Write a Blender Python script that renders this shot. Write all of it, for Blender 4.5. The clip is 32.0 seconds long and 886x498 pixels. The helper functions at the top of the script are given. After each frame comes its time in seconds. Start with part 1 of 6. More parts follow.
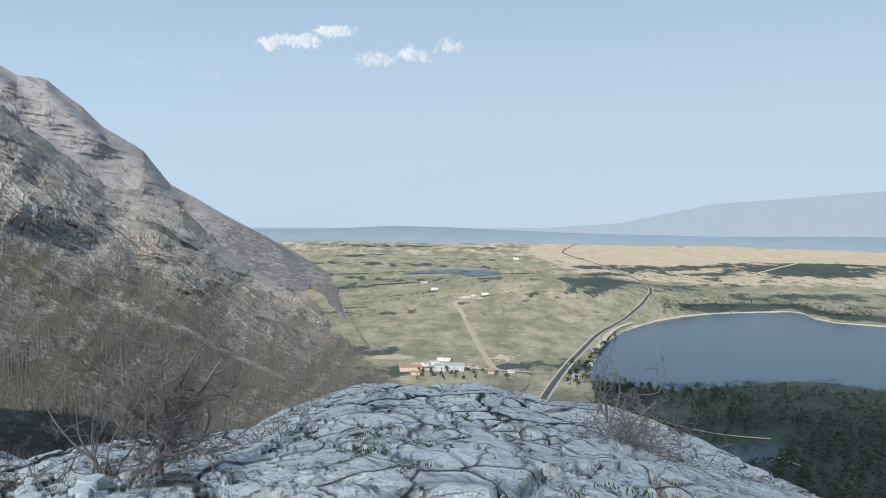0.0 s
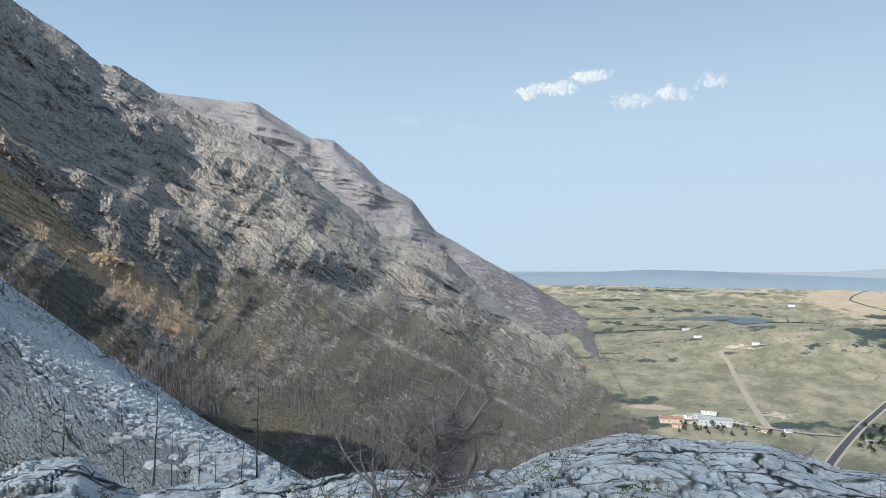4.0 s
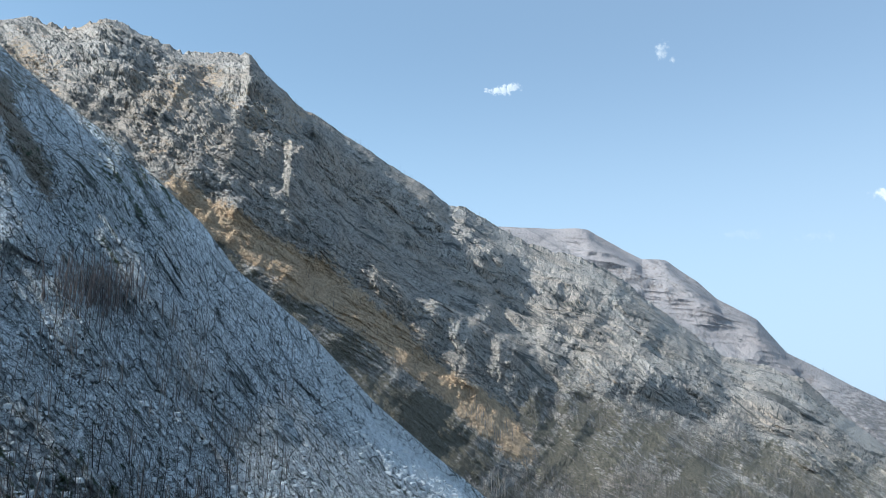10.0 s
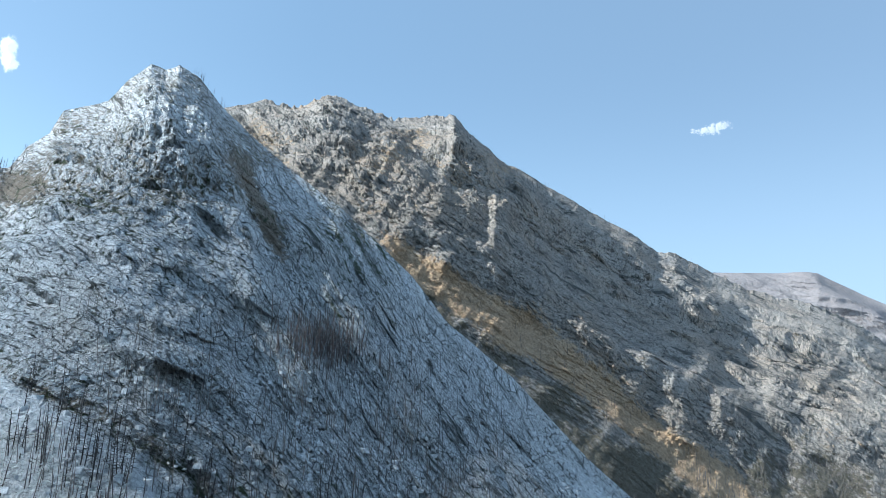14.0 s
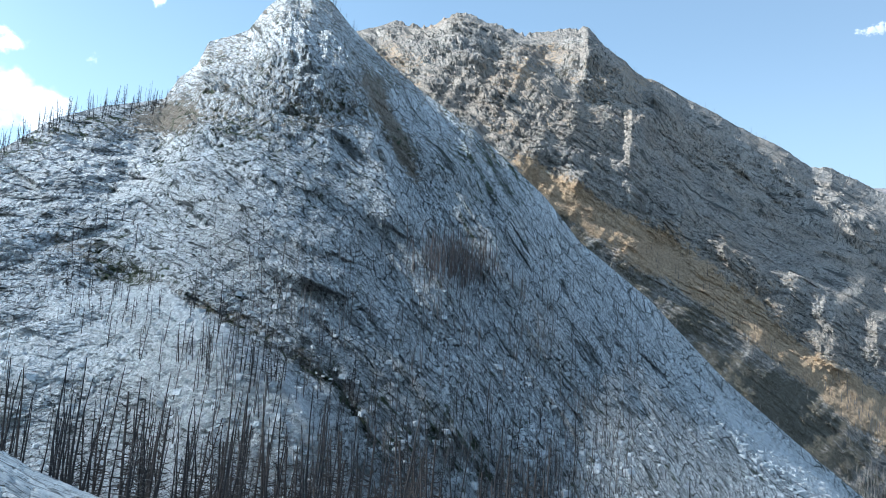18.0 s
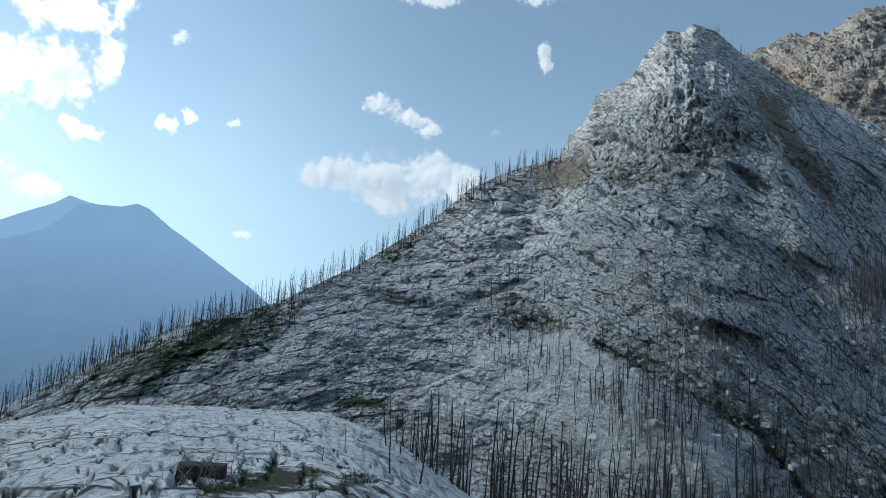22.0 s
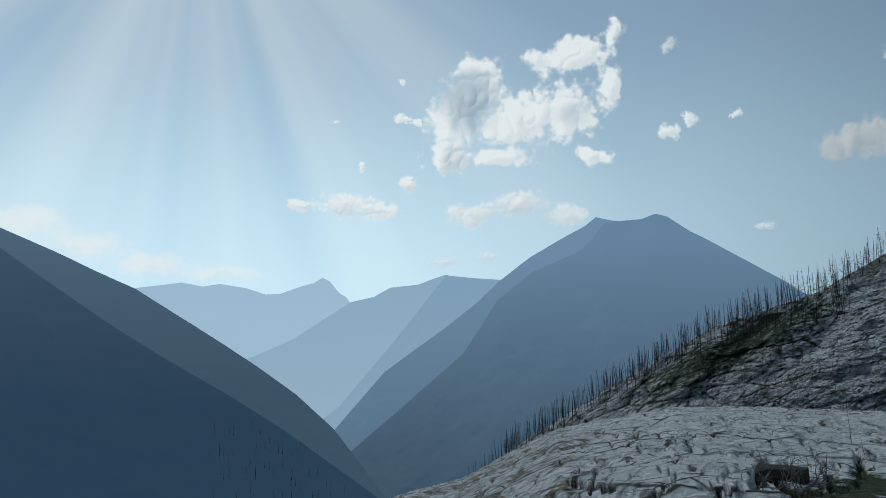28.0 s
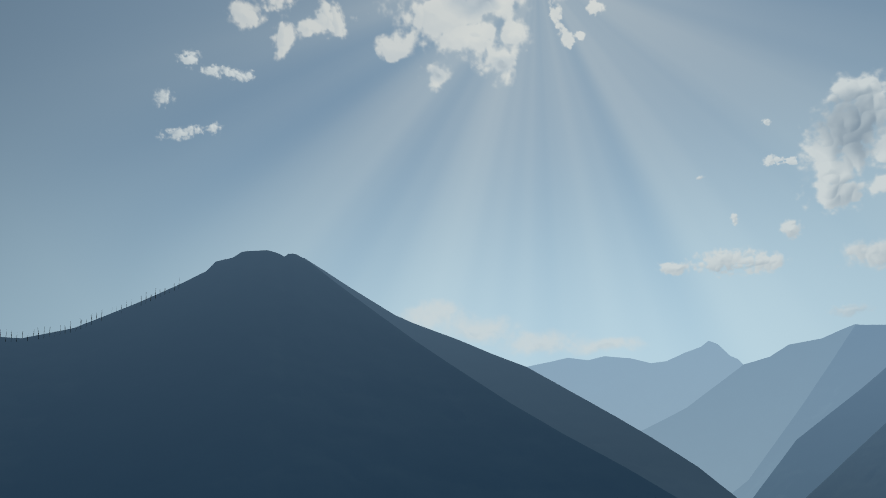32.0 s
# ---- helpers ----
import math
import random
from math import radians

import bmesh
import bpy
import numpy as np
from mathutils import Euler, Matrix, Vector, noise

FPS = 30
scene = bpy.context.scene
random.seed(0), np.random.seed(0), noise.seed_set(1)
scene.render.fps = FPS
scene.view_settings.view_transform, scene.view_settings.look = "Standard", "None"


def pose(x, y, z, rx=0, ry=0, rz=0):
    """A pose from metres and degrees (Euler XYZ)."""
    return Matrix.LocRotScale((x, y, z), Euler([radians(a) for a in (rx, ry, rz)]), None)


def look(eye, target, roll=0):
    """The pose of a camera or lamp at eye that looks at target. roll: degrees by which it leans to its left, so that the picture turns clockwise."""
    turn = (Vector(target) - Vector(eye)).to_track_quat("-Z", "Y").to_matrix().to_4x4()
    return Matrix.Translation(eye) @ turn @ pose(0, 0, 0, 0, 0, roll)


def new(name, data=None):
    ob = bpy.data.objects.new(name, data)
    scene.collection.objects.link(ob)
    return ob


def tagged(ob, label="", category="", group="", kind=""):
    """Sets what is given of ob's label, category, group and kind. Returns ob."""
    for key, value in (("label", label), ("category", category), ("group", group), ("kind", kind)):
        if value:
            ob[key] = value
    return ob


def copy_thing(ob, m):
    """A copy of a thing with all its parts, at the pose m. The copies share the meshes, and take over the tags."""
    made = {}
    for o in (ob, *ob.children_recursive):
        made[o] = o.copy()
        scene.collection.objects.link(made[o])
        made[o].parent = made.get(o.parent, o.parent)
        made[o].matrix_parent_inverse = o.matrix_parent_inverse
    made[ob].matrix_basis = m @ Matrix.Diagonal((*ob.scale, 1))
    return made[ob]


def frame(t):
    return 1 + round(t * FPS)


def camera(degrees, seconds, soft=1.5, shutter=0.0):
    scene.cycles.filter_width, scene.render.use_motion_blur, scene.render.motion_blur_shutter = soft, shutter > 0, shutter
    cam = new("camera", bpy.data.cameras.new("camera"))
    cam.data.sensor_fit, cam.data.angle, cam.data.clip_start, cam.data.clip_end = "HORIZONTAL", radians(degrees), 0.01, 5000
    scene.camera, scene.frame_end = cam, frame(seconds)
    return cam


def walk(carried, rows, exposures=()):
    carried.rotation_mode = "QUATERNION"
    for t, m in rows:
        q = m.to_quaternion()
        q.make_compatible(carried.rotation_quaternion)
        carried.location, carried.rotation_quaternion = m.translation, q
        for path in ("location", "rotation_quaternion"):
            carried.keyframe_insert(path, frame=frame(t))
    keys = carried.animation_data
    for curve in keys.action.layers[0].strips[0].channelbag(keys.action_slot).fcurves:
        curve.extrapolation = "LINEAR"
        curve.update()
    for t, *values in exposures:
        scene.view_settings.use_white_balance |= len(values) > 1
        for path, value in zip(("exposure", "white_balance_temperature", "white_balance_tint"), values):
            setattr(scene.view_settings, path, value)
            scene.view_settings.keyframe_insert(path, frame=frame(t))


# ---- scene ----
# ---------------------------------------------------------------- camera and its turn
EYE_Z = 235.0        # height of the lens over the lake
ARM = 0.4            # the camera swings on an arm's length round the viewer
cam = camera(61.66, 32.0, soft=0.9)

# seconds, bearing (degrees to the left of the first view), pitch, roll
TURN = [
    (0.0, 0.00, -1.89, 0.79), (0.5, 2.12, -1.28, 1.14), (1.0, 4.24, -0.76, 1.49), (1.5, 6.27, -0.34, 1.80),
    (2.0, 8.40, -0.04, 1.95), (2.5, 10.70, 0.14, 1.93), (3.0, 13.34, 0.31, 1.67), (3.5, 16.40, 0.64, 1.26),
    (4.0, 19.58, 1.23, 0.73), (4.5, 22.58, 2.09, 0.34), (6.5, 31.96, 5.25, 0.36), (7.0, 34.29, 6.11, 0.60),
    (7.5, 36.54, 7.22, 0.87), (8.0, 38.46, 8.36, 1.06), (8.5, 40.33, 9.39, 1.13), (9.0, 42.07, 10.06, 1.13),
    (9.5, 43.65, 10.29, 1.19), (10.0, 45.04, 10.21, 1.40), (10.5, 46.03, 10.05, 1.72), (11.0, 46.92, 10.04, 1.97),
    (11.5, 48.15, 10.40, 2.09), (12.0, 50.08, 11.10, 2.17), (12.5, 52.67, 11.93, 2.23), (13.0, 55.62, 12.71, 2.47),
    (13.5, 58.57, 13.25, 2.74), (14.0, 61.23, 13.52, 3.02), (14.5, 63.34, 13.51, 3.26), (16.5, 66.03, 10.91, 4.21),
    (17.0, 67.03, 9.18, 4.40), (17.5, 68.76, 7.53, 4.46), (18.0, 71.11, 6.74, 4.29), (18.5, 73.75, 7.20, 4.19),
    (19.0, 76.84, 8.28, 4.14), (19.5, 80.36, 9.33, 4.17), (20.0, 84.29, 9.69, 4.24), (20.5, 88.55, 9.41, 4.15),
    (21.0, 92.86, 8.90, 3.94), (21.5, 97.20, 8.35, 3.69), (22.0, 101.59, 8.04, 3.43), (22.5, 106.10, 7.96, 3.18),
    (23.0, 110.39, 7.99, 3.06), (23.5, 114.04, 7.94, 3.06), (24.0, 116.96, 7.65, 2.98), (24.5, 119.98, 7.11, 2.87),
    (25.0, 122.79, 6.57, 2.53), (25.5, 125.85, 6.14, 1.98), (27.5, 137.83, 6.64, -0.55), (28.0, 140.60, 7.25, -0.90),
    (28.5, 143.51, 7.98, -1.20), (29.0, 146.63, 8.83, -1.36), (29.5, 150.14, 9.83, -1.53), (30.0, 154.15, 10.93, -1.84),
    (30.5, 158.29, 11.87, -2.24), (31.0, 162.22, 12.67, -2.61), (31.5, 165.69, 13.23, -3.05), (32.0, 169.06, 13.66, -3.48)]


def spot(az, el, r):
    """The place at a bearing to the left, an angle of height as seen by the lens, and a level distance."""
    a = radians(az)
    return Vector((-math.sin(a) * r, math.cos(a) * r, EYE_Z + r * math.tan(radians(el))))


def held(az, el, roll):
    eye = spot(az, 0, ARM)
    return look(eye, eye + (spot(az, el, 100) - Vector((0, 0, EYE_Z))), roll)


# the phone's automatic exposure: seconds, stops, kelvin, tint
EXPOSURE = [(0.0, 0.38, 6000, 8), (4.0, 0.43, 6000, 7), (9.0, 0.6, 5600, 5), (14.0, 0.7, 5450, 4), (18.0, 0.85, 5500, 5), (19.0, 0.6, 5500, 5), (20.0, 0.3, 5550, 5), (22.0, -0.1, 5650, 4), (24.0, -0.62, 5850, 4), (28.0, -0.85, 5950, 3), (32.0, -1.2, 5950, 3)]
walk(cam, [(t, held(az, el, roll)) for t, az, el, roll in TURN], EXPOSURE)

# ---------------------------------------------------------------- sky, sun
SUN_AZ, SUN_EL = 159.5, 33.7
world = bpy.data.worlds.new("sky")
scene.world = world
world.use_nodes = True
wt = world.node_tree
sky = wt.nodes.new("ShaderNodeTexSky")
sky.sky_type = 'NISHITA'
sky.sun_disc = False
sky.sun_elevation, sky.sun_rotation = radians(SUN_EL), radians(-SUN_AZ)
sky.altitude, sky.air_density, sky.dust_density, sky.ozone_density = 1500, 1.0, 1.2, 1.5
bg = wt.nodes["Background"]
bg.inputs[1].default_value = 0.12
way, up = wt.nodes.new("ShaderNodeTexCoord"), wt.nodes.new("ShaderNodeSeparateXYZ")
wt.links.new(way.outputs["Generated"], up.inputs[0])
smoke = wt.nodes.new("ShaderNodeMapRange")       # smoky air thickens towards the horizon
smoke.interpolation_type = 'SMOOTHERSTEP'
for sock, value in zip(("From Min", "From Max", "To Min", "To Max"), (-0.02, 0.5, 0.95, 0.34)):
    smoke.inputs[sock].default_value = value
wt.links.new(up.outputs[2], smoke.inputs[0])
half = wt.nodes.new("ShaderNodeVectorMath")       # the glare round the hidden sun, held back by the smoke
half.operation, half.inputs[1].default_value, half.inputs[2].default_value = 'MULTIPLY_ADD', (0.085,) * 3, (1, 1, 1)
wt.links.new(sky.outputs[0], half.inputs[0])
soft = wt.nodes.new("ShaderNodeVectorMath")
soft.operation = 'DIVIDE'
wt.links.new(sky.outputs[0], soft.inputs[0])
wt.links.new(half.outputs[0], soft.inputs[1])
sunward = wt.nodes.new("ShaderNodeVectorMath")
sunward.operation = 'DOT_PRODUCT'
sunward.inputs[1].default_value = (-math.sin(radians(SUN_AZ)), math.cos(radians(SUN_AZ)), 0.1)
wt.links.new(way.outputs["Generated"], sunward.inputs[0])
warm = wt.nodes.new("ShaderNodeMapRange")
warm.interpolation_type = 'SMOOTHERSTEP'
for sock, value in zip(("From Min", "From Max", "To Min", "To Max"), (0.45, 1.0, 0.0, 1.0)):
    warm.inputs[sock].default_value = value
wt.links.new(sunward.outputs["Value"], warm.inputs[0])
half_way = wt.nodes.new("ShaderNodeMath")
half_way.operation, half_way.inputs[1].default_value, half_way.inputs[2].default_value = 'MULTIPLY_ADD', 0.5, 0.5
wt.links.new(sunward.outputs["Value"], half_way.inputs[0])
hue = wt.nodes.new("ShaderNodeValToRGB")          # smoke is grey away from the sun, blue beside it and bright before it
hue.color_ramp.elements.new(0.55)
hue.color_ramp.elements.new(0.76)
hue.color_ramp.elements.new(0.92)
for stop, (p_, c_) in zip(hue.color_ramp.elements, ((0.0, (0.35, 0.41, 0.47)), (0.55, (0.325, 0.44, 0.55)), (0.76, (0.39, 0.525, 0.65)), (0.92, (0.51, 0.65, 0.755)), (1.0, (0.76, 0.90, 0.98)))):
    stop.position, stop.color = p_, (*c_, 1)
wt.links.new(half_way.outputs[0], hue.inputs[0])
air = wt.nodes.new("ShaderNodeVectorMath")
air.operation = 'SCALE'
air.inputs["Scale"].default_value = 10.0
wt.links.new(hue.outputs[0], air.inputs[0])
veiled = wt.nodes.new("ShaderNodeMix")
veiled.data_type = 'RGBA'
wt.links.new(air.outputs[0], veiled.inputs[7])
wt.links.new(smoke.outputs[0], veiled.inputs[0])
wt.links.new(soft.outputs[0], veiled.inputs[6])
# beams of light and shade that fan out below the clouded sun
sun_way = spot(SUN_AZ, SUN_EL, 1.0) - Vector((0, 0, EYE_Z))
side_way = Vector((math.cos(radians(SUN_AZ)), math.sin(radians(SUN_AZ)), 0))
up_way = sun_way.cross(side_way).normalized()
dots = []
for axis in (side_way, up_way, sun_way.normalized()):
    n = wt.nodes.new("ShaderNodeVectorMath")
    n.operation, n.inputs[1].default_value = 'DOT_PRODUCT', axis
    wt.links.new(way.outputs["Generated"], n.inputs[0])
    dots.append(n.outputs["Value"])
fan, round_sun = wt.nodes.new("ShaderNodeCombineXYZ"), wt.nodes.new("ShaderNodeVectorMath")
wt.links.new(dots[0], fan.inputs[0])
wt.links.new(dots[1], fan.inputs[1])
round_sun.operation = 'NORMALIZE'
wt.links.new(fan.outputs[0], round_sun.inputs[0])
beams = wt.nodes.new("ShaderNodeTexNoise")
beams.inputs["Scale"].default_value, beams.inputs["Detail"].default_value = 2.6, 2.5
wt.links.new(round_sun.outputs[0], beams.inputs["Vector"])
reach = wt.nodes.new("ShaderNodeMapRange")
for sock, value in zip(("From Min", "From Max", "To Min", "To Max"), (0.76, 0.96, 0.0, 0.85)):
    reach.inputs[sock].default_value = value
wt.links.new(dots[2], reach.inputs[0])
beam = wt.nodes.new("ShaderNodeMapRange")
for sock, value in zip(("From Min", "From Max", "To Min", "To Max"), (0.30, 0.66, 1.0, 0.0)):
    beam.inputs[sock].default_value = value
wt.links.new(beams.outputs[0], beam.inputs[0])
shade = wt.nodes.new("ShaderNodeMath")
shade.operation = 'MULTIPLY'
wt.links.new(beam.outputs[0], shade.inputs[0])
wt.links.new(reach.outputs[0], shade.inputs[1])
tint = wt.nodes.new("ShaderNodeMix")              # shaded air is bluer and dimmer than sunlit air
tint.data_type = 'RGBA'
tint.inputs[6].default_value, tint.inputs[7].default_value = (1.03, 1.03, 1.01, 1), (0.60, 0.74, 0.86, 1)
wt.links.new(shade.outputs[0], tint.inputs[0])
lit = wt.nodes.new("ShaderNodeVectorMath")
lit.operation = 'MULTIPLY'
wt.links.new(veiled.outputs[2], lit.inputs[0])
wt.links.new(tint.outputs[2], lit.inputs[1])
glare = wt.nodes.new("ShaderNodeMath")            # smoke glows towards the sun
glare.operation, glare.inputs[1].default_value, glare.inputs[2].default_value = 'MULTIPLY_ADD', 0.42, 1.0
wt.links.new(warm.outputs[0], glare.inputs[0])
bright_air = wt.nodes.new("ShaderNodeVectorMath")
bright_air.operation = 'SCALE'
wt.links.new(lit.outputs[0], bright_air.inputs[0])
wt.links.new(glare.outputs[0], bright_air.inputs["Scale"])
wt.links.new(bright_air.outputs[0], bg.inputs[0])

sun = new("sun", bpy.data.lights.new("sun", 'SUN'))
sun.data.energy, sun.data.angle, sun.data.color = 4.6, radians(0.6), (1.0, 0.93, 0.82)
sun.matrix_world = look(spot(SUN_AZ, SUN_EL, 1000), Vector((0, 0, EYE_Z)))


# ---------------------------------------------------------------- noise
def lattice(ix, iy, iz, seed):
    h = (ix * 374761393 + iy * 668265263 + iz * 2147483647 + seed * 974634777) & 0xFFFFFFFF
    h = ((h ^ (h >> 13)) * 1274126177) & 0xFFFFFFFF
    return ((h ^ (h >> 16)) & 0xFFFF) / 65535.0


def vnoise(x, y, z, seed=0):
    """Smooth value noise from -1 to 1 on arrays."""
    fx, fy, fz = np.floor(x), np.floor(y), np.floor(z)
    ix, iy, iz = fx.astype(np.int64), fy.astype(np.int64), fz.astype(np.int64)
    u, v, w = x - fx, y - fy, z - fz
    u, v, w = u * u * (3 - 2 * u), v * v * (3 - 2 * v), w * w * (3 - 2 * w)
    out = 0
    for dx in (0, 1):
        for dy in (0, 1):
            for dz in (0, 1):
                out = out + lattice(ix + dx, iy + dy, iz + dz, seed) * (u if dx else 1 - u) * (v if dy else 1 - v) * (w if dz else 1 - w)
    return out * 2 - 1


def fbm(x, y, z, octaves=5, seed=0, ridged=False, gain=0.5):
    total, amp, norm = 0, 1.0, 0.0
    for o in range(octaves):
        n = vnoise(x, y, z, seed + o * 17)
        if ridged:
            n = 1 - 2 * np.abs(n)
        total, norm, amp = total + n * amp, norm + amp, amp * gain
        x, y, z = x * 2.03 + 5.1, y * 2.03 - 3.7, z * 2.03 + 1.9
    return total / norm


def cells(x, y, seed=0):
    """Distance to the nearest joint between jittered cells, and a random number for each cell."""
    fx, fy = np.floor(x), np.floor(y)
    ix, iy = fx.astype(np.int64), fy.astype(np.int64)
    d1, d2, rid = np.full(x.shape, 9.0), np.full(x.shape, 9.0), np.zeros(x.shape)
    for dx in (-1, 0, 1):
        for dy in (-1, 0, 1):
            a, b = lattice(ix + dx, iy + dy, ix * 0, seed), lattice(ix + dx, iy + dy, ix * 0 + 7, seed)
            d = np.hypot(fx + dx + a - x, fy + dy + b - y)
            near = d < d1
            d2 = np.where(near, d1, np.minimum(d2, d))
            d1, rid = np.where(near, d, d1), np.where(near, a * 0.7 + b * 0.3, rid)
    return d2 - d1, rid


# ---------------------------------------------------------------- materials
def nodes_of(name, rough=0.9):
    m = bpy.data.materials.new(name)
    m.use_nodes = True
    b = m.node_tree.nodes["Principled BSDF"]
    b.inputs["Roughness"].default_value = rough
    b.inputs["Specular IOR Level"].default_value = 0.25
    return m, m.node_tree.nodes, m.node_tree.links, b


def ramp_of(ns, ls, source, stops):
    r = ns.new("ShaderNodeValToRGB")
    while len(r.color_ramp.elements) < len(stops):
        r.color_ramp.elements.new(0.5)
    for e, (p, c) in zip(r.color_ramp.elements, stops):
        e.position, e.color = p, (*c, 1) if len(c) == 3 else (c[0], c[0], c[0], 1)
    ls.new(source, r.inputs[0])
    return r


def noise_of(ns, ls, scale, detail=6, rough=0.6, stretch=(1, 1, 1), turn=(0, 0, 0), warp=0.0):
    g, mp, n = ns.new("ShaderNodeNewGeometry"), ns.new("ShaderNodeMapping"), ns.new("ShaderNodeTexNoise")
    mp.inputs["Scale"].default_value = stretch
    mp.inputs["Rotation"].default_value = [radians(a) for a in turn]
    n.inputs["Scale"].default_value, n.inputs["Detail"].default_value = scale, detail
    n.inputs["Roughness"].default_value, n.inputs["Distortion"].default_value = rough, warp
    ls.new(g.outputs["Position"], mp.inputs[0])
    ls.new(mp.outputs[0], n.inputs["Vector"])
    return n


def bed_noise(ns, ls, cell, along, detail=6, rough=0.65, warp=0.5):
    """Noise drawn out along the bedding that is stored with a slope."""
    at, mp, n = ns.new("ShaderNodeAttribute"), ns.new("ShaderNodeMapping"), ns.new("ShaderNodeTexNoise")
    at.attribute_name = "bed"
    mp.inputs["Scale"].default_value = (along / cell, 1 / cell, 0)
    n.inputs["Scale"].default_value, n.inputs["Detail"].default_value = 1.0, detail
    n.inputs["Roughness"].default_value, n.inputs["Distortion"].default_value = rough, warp
    ls.new(at.outputs["Vector"], mp.inputs[0])
    ls.new(mp.outputs[0], n.inputs["Vector"])
    return n


def mixed(ns, ls, a, b, fac, mode='MIX'):
    m = ns.new("ShaderNodeMix")
    m.data_type, m.blend_type = 'RGBA', mode
    for value, sock in ((a, m.inputs[6]), (b, m.inputs[7]), (fac, m.inputs[0])):
        if hasattr(value, "links"):
            ls.new(value, sock)
        elif isinstance(value, tuple):
            sock.default_value = (*value, 1)
        else:
            sock.default_value = value
    return m.outputs[2]


def rock_material(name, light, dark, stain, size, stretch=(1, 1, 1), turn=(0, 0, 0), bump=0.6, specks=(), speck_tone=(0.06, 0.065, 0.045), grit=0.75, joint_tone=(0.05, 0.052, 0.045), covers=(), blocky=(), dashes=(), air=0.0):
    """Bare rock: bedding tone, stains, grain, joints with soil in them, and the growth or rubble that covers it in places."""
    m, ns, ls, b = nodes_of(name, 0.93)
    n1 = bed_noise(ns, ls, size, 0.55, 7, 0.65) if dashes else noise_of(ns, ls, 1 / size, 9, 0.68, stretch, turn, 0.5)
    n2 = noise_of(ns, ls, 0.16 / size, 5, 0.6)
    n3 = noise_of(ns, ls, 7 / size, 6, 0.7, stretch, turn)
    half = tuple((p * 0.6 + q * 0.4) for p, q in zip(light, dark))
    c1 = ramp_of(ns, ls, n1.outputs[0], [(0.36, dark), (0.48, half), (0.60, light)])
    c2 = ramp_of(ns, ls, n2.outputs[0], [(0.42, (0.0,)), (0.64, (0.5,))])
    col = mixed(ns, ls, c1.outputs[0], stain, c2.outputs[0])
    grain = ramp_of(ns, ls, n3.outputs[0], [(0.38, (0.42,)), (0.54, (1.0,))])
    n5 = noise_of(ns, ls, 24 / size, 4, 0.7)
    dust = ramp_of(ns, ls, n5.outputs[0], [(0.38, (0.6,)), (0.55, (1.0,))])
    col = mixed(ns, ls, col, grain.outputs[0], grit, 'MULTIPLY')
    col = mixed(ns, ls, col, dust.outputs[0], grit, 'MULTIPLY')
    for cell, share in specks:
        sn = noise_of(ns, ls, 1 / cell, 5, 0.75, (1, 1, 0.7))
        f = ramp_of(ns, ls, sn.outputs[0], [(share, (0.0,)), (share + 0.05, (0.9,))])
        col = mixed(ns, ls, col, speck_tone, f.outputs[0])
    heights = [(n1.outputs[0], size * (0.2 if dashes else 0.4)), (n3.outputs[0], size * 0.09), (n5.outputs[0], size * 0.03)]
    for cell, along, share, depth in dashes:
        dn = bed_noise(ns, ls, cell, along, 4, 0.62, 0.7)
        f = ramp_of(ns, ls, dn.outputs[0], [(share - 0.05, (1.0,)), (share + 0.015, (0.0,))])
        patch = ramp_of(ns, ls, bed_noise(ns, ls, cell * 6, 0.6, 4, 0.6, 0.3).outputs[0], [(0.38, (0.25,)), (0.58, (1.0,))])
        col = mixed(ns, ls, col, joint_tone, mixed(ns, ls, f.outputs[0], patch.outputs[0], 0.9, 'MULTIPLY'))
        heights.append((ramp_of(ns, ls, dn.outputs[0], [(share - 0.06, (0.0,)), (share + 0.03, (0.7,)), (0.66, (1.0,))]).outputs[0], depth))
    for cell, along, width, depth, low, soft_low in blocky:
        at, mp = ns.new("ShaderNodeAttribute"), ns.new("ShaderNodeMapping")
        at.attribute_name = "bed"
        mp.inputs["Scale"].default_value = (along / cell, 1 / cell, 0)
        ls.new(at.outputs["Vector"], mp.inputs[0])
        wob = bed_noise(ns, ls, cell * 1.1, along, 3, 0.55, 0.0)
        off = ns.new("ShaderNodeVectorMath")
        off.operation, off.inputs[1].default_value = 'MULTIPLY_ADD', (0.5, 0.5, 0)
        ls.new(wob.outputs["Color"], off.inputs[0])
        ls.new(mp.outputs[0], off.inputs[2])
        ed, cl = ns.new("ShaderNodeTexVoronoi"), ns.new("ShaderNodeTexVoronoi")
        for v in (ed, cl):
            v.voronoi_dimensions, v.inputs["Scale"].default_value = '2D', 1.0
            ls.new(off.outputs[0], v.inputs["Vector"])
        ed.feature = 'DISTANCE_TO_EDGE'
        crack = ramp_of(ns, ls, ed.outputs["Distance"], [(width * 0.3, (1.0,)), (width, (0.0,))])
        patch = ramp_of(ns, ls, bed_noise(ns, ls, cell * 2.2, 0.6, 4, 0.6, 0.0).outputs[0], [(0.40, (0.1,)), (0.58, (1.0,))])
        tint = ramp_of(ns, ls, cl.outputs["Color"], [(0.2, (low,)), (0.7, (1.0,))])
        col = mixed(ns, ls, col, tint.outputs[0], 1.0, 'MULTIPLY')
        sep, wt_ = ns.new("ShaderNodeSeparateXYZ"), ns.new("ShaderNodeMapRange")
        wt_.inputs["To Min"].default_value = soft_low
        ls.new(at.outputs["Vector"], sep.inputs[0])
        ls.new(sep.outputs[2], wt_.inputs[0])
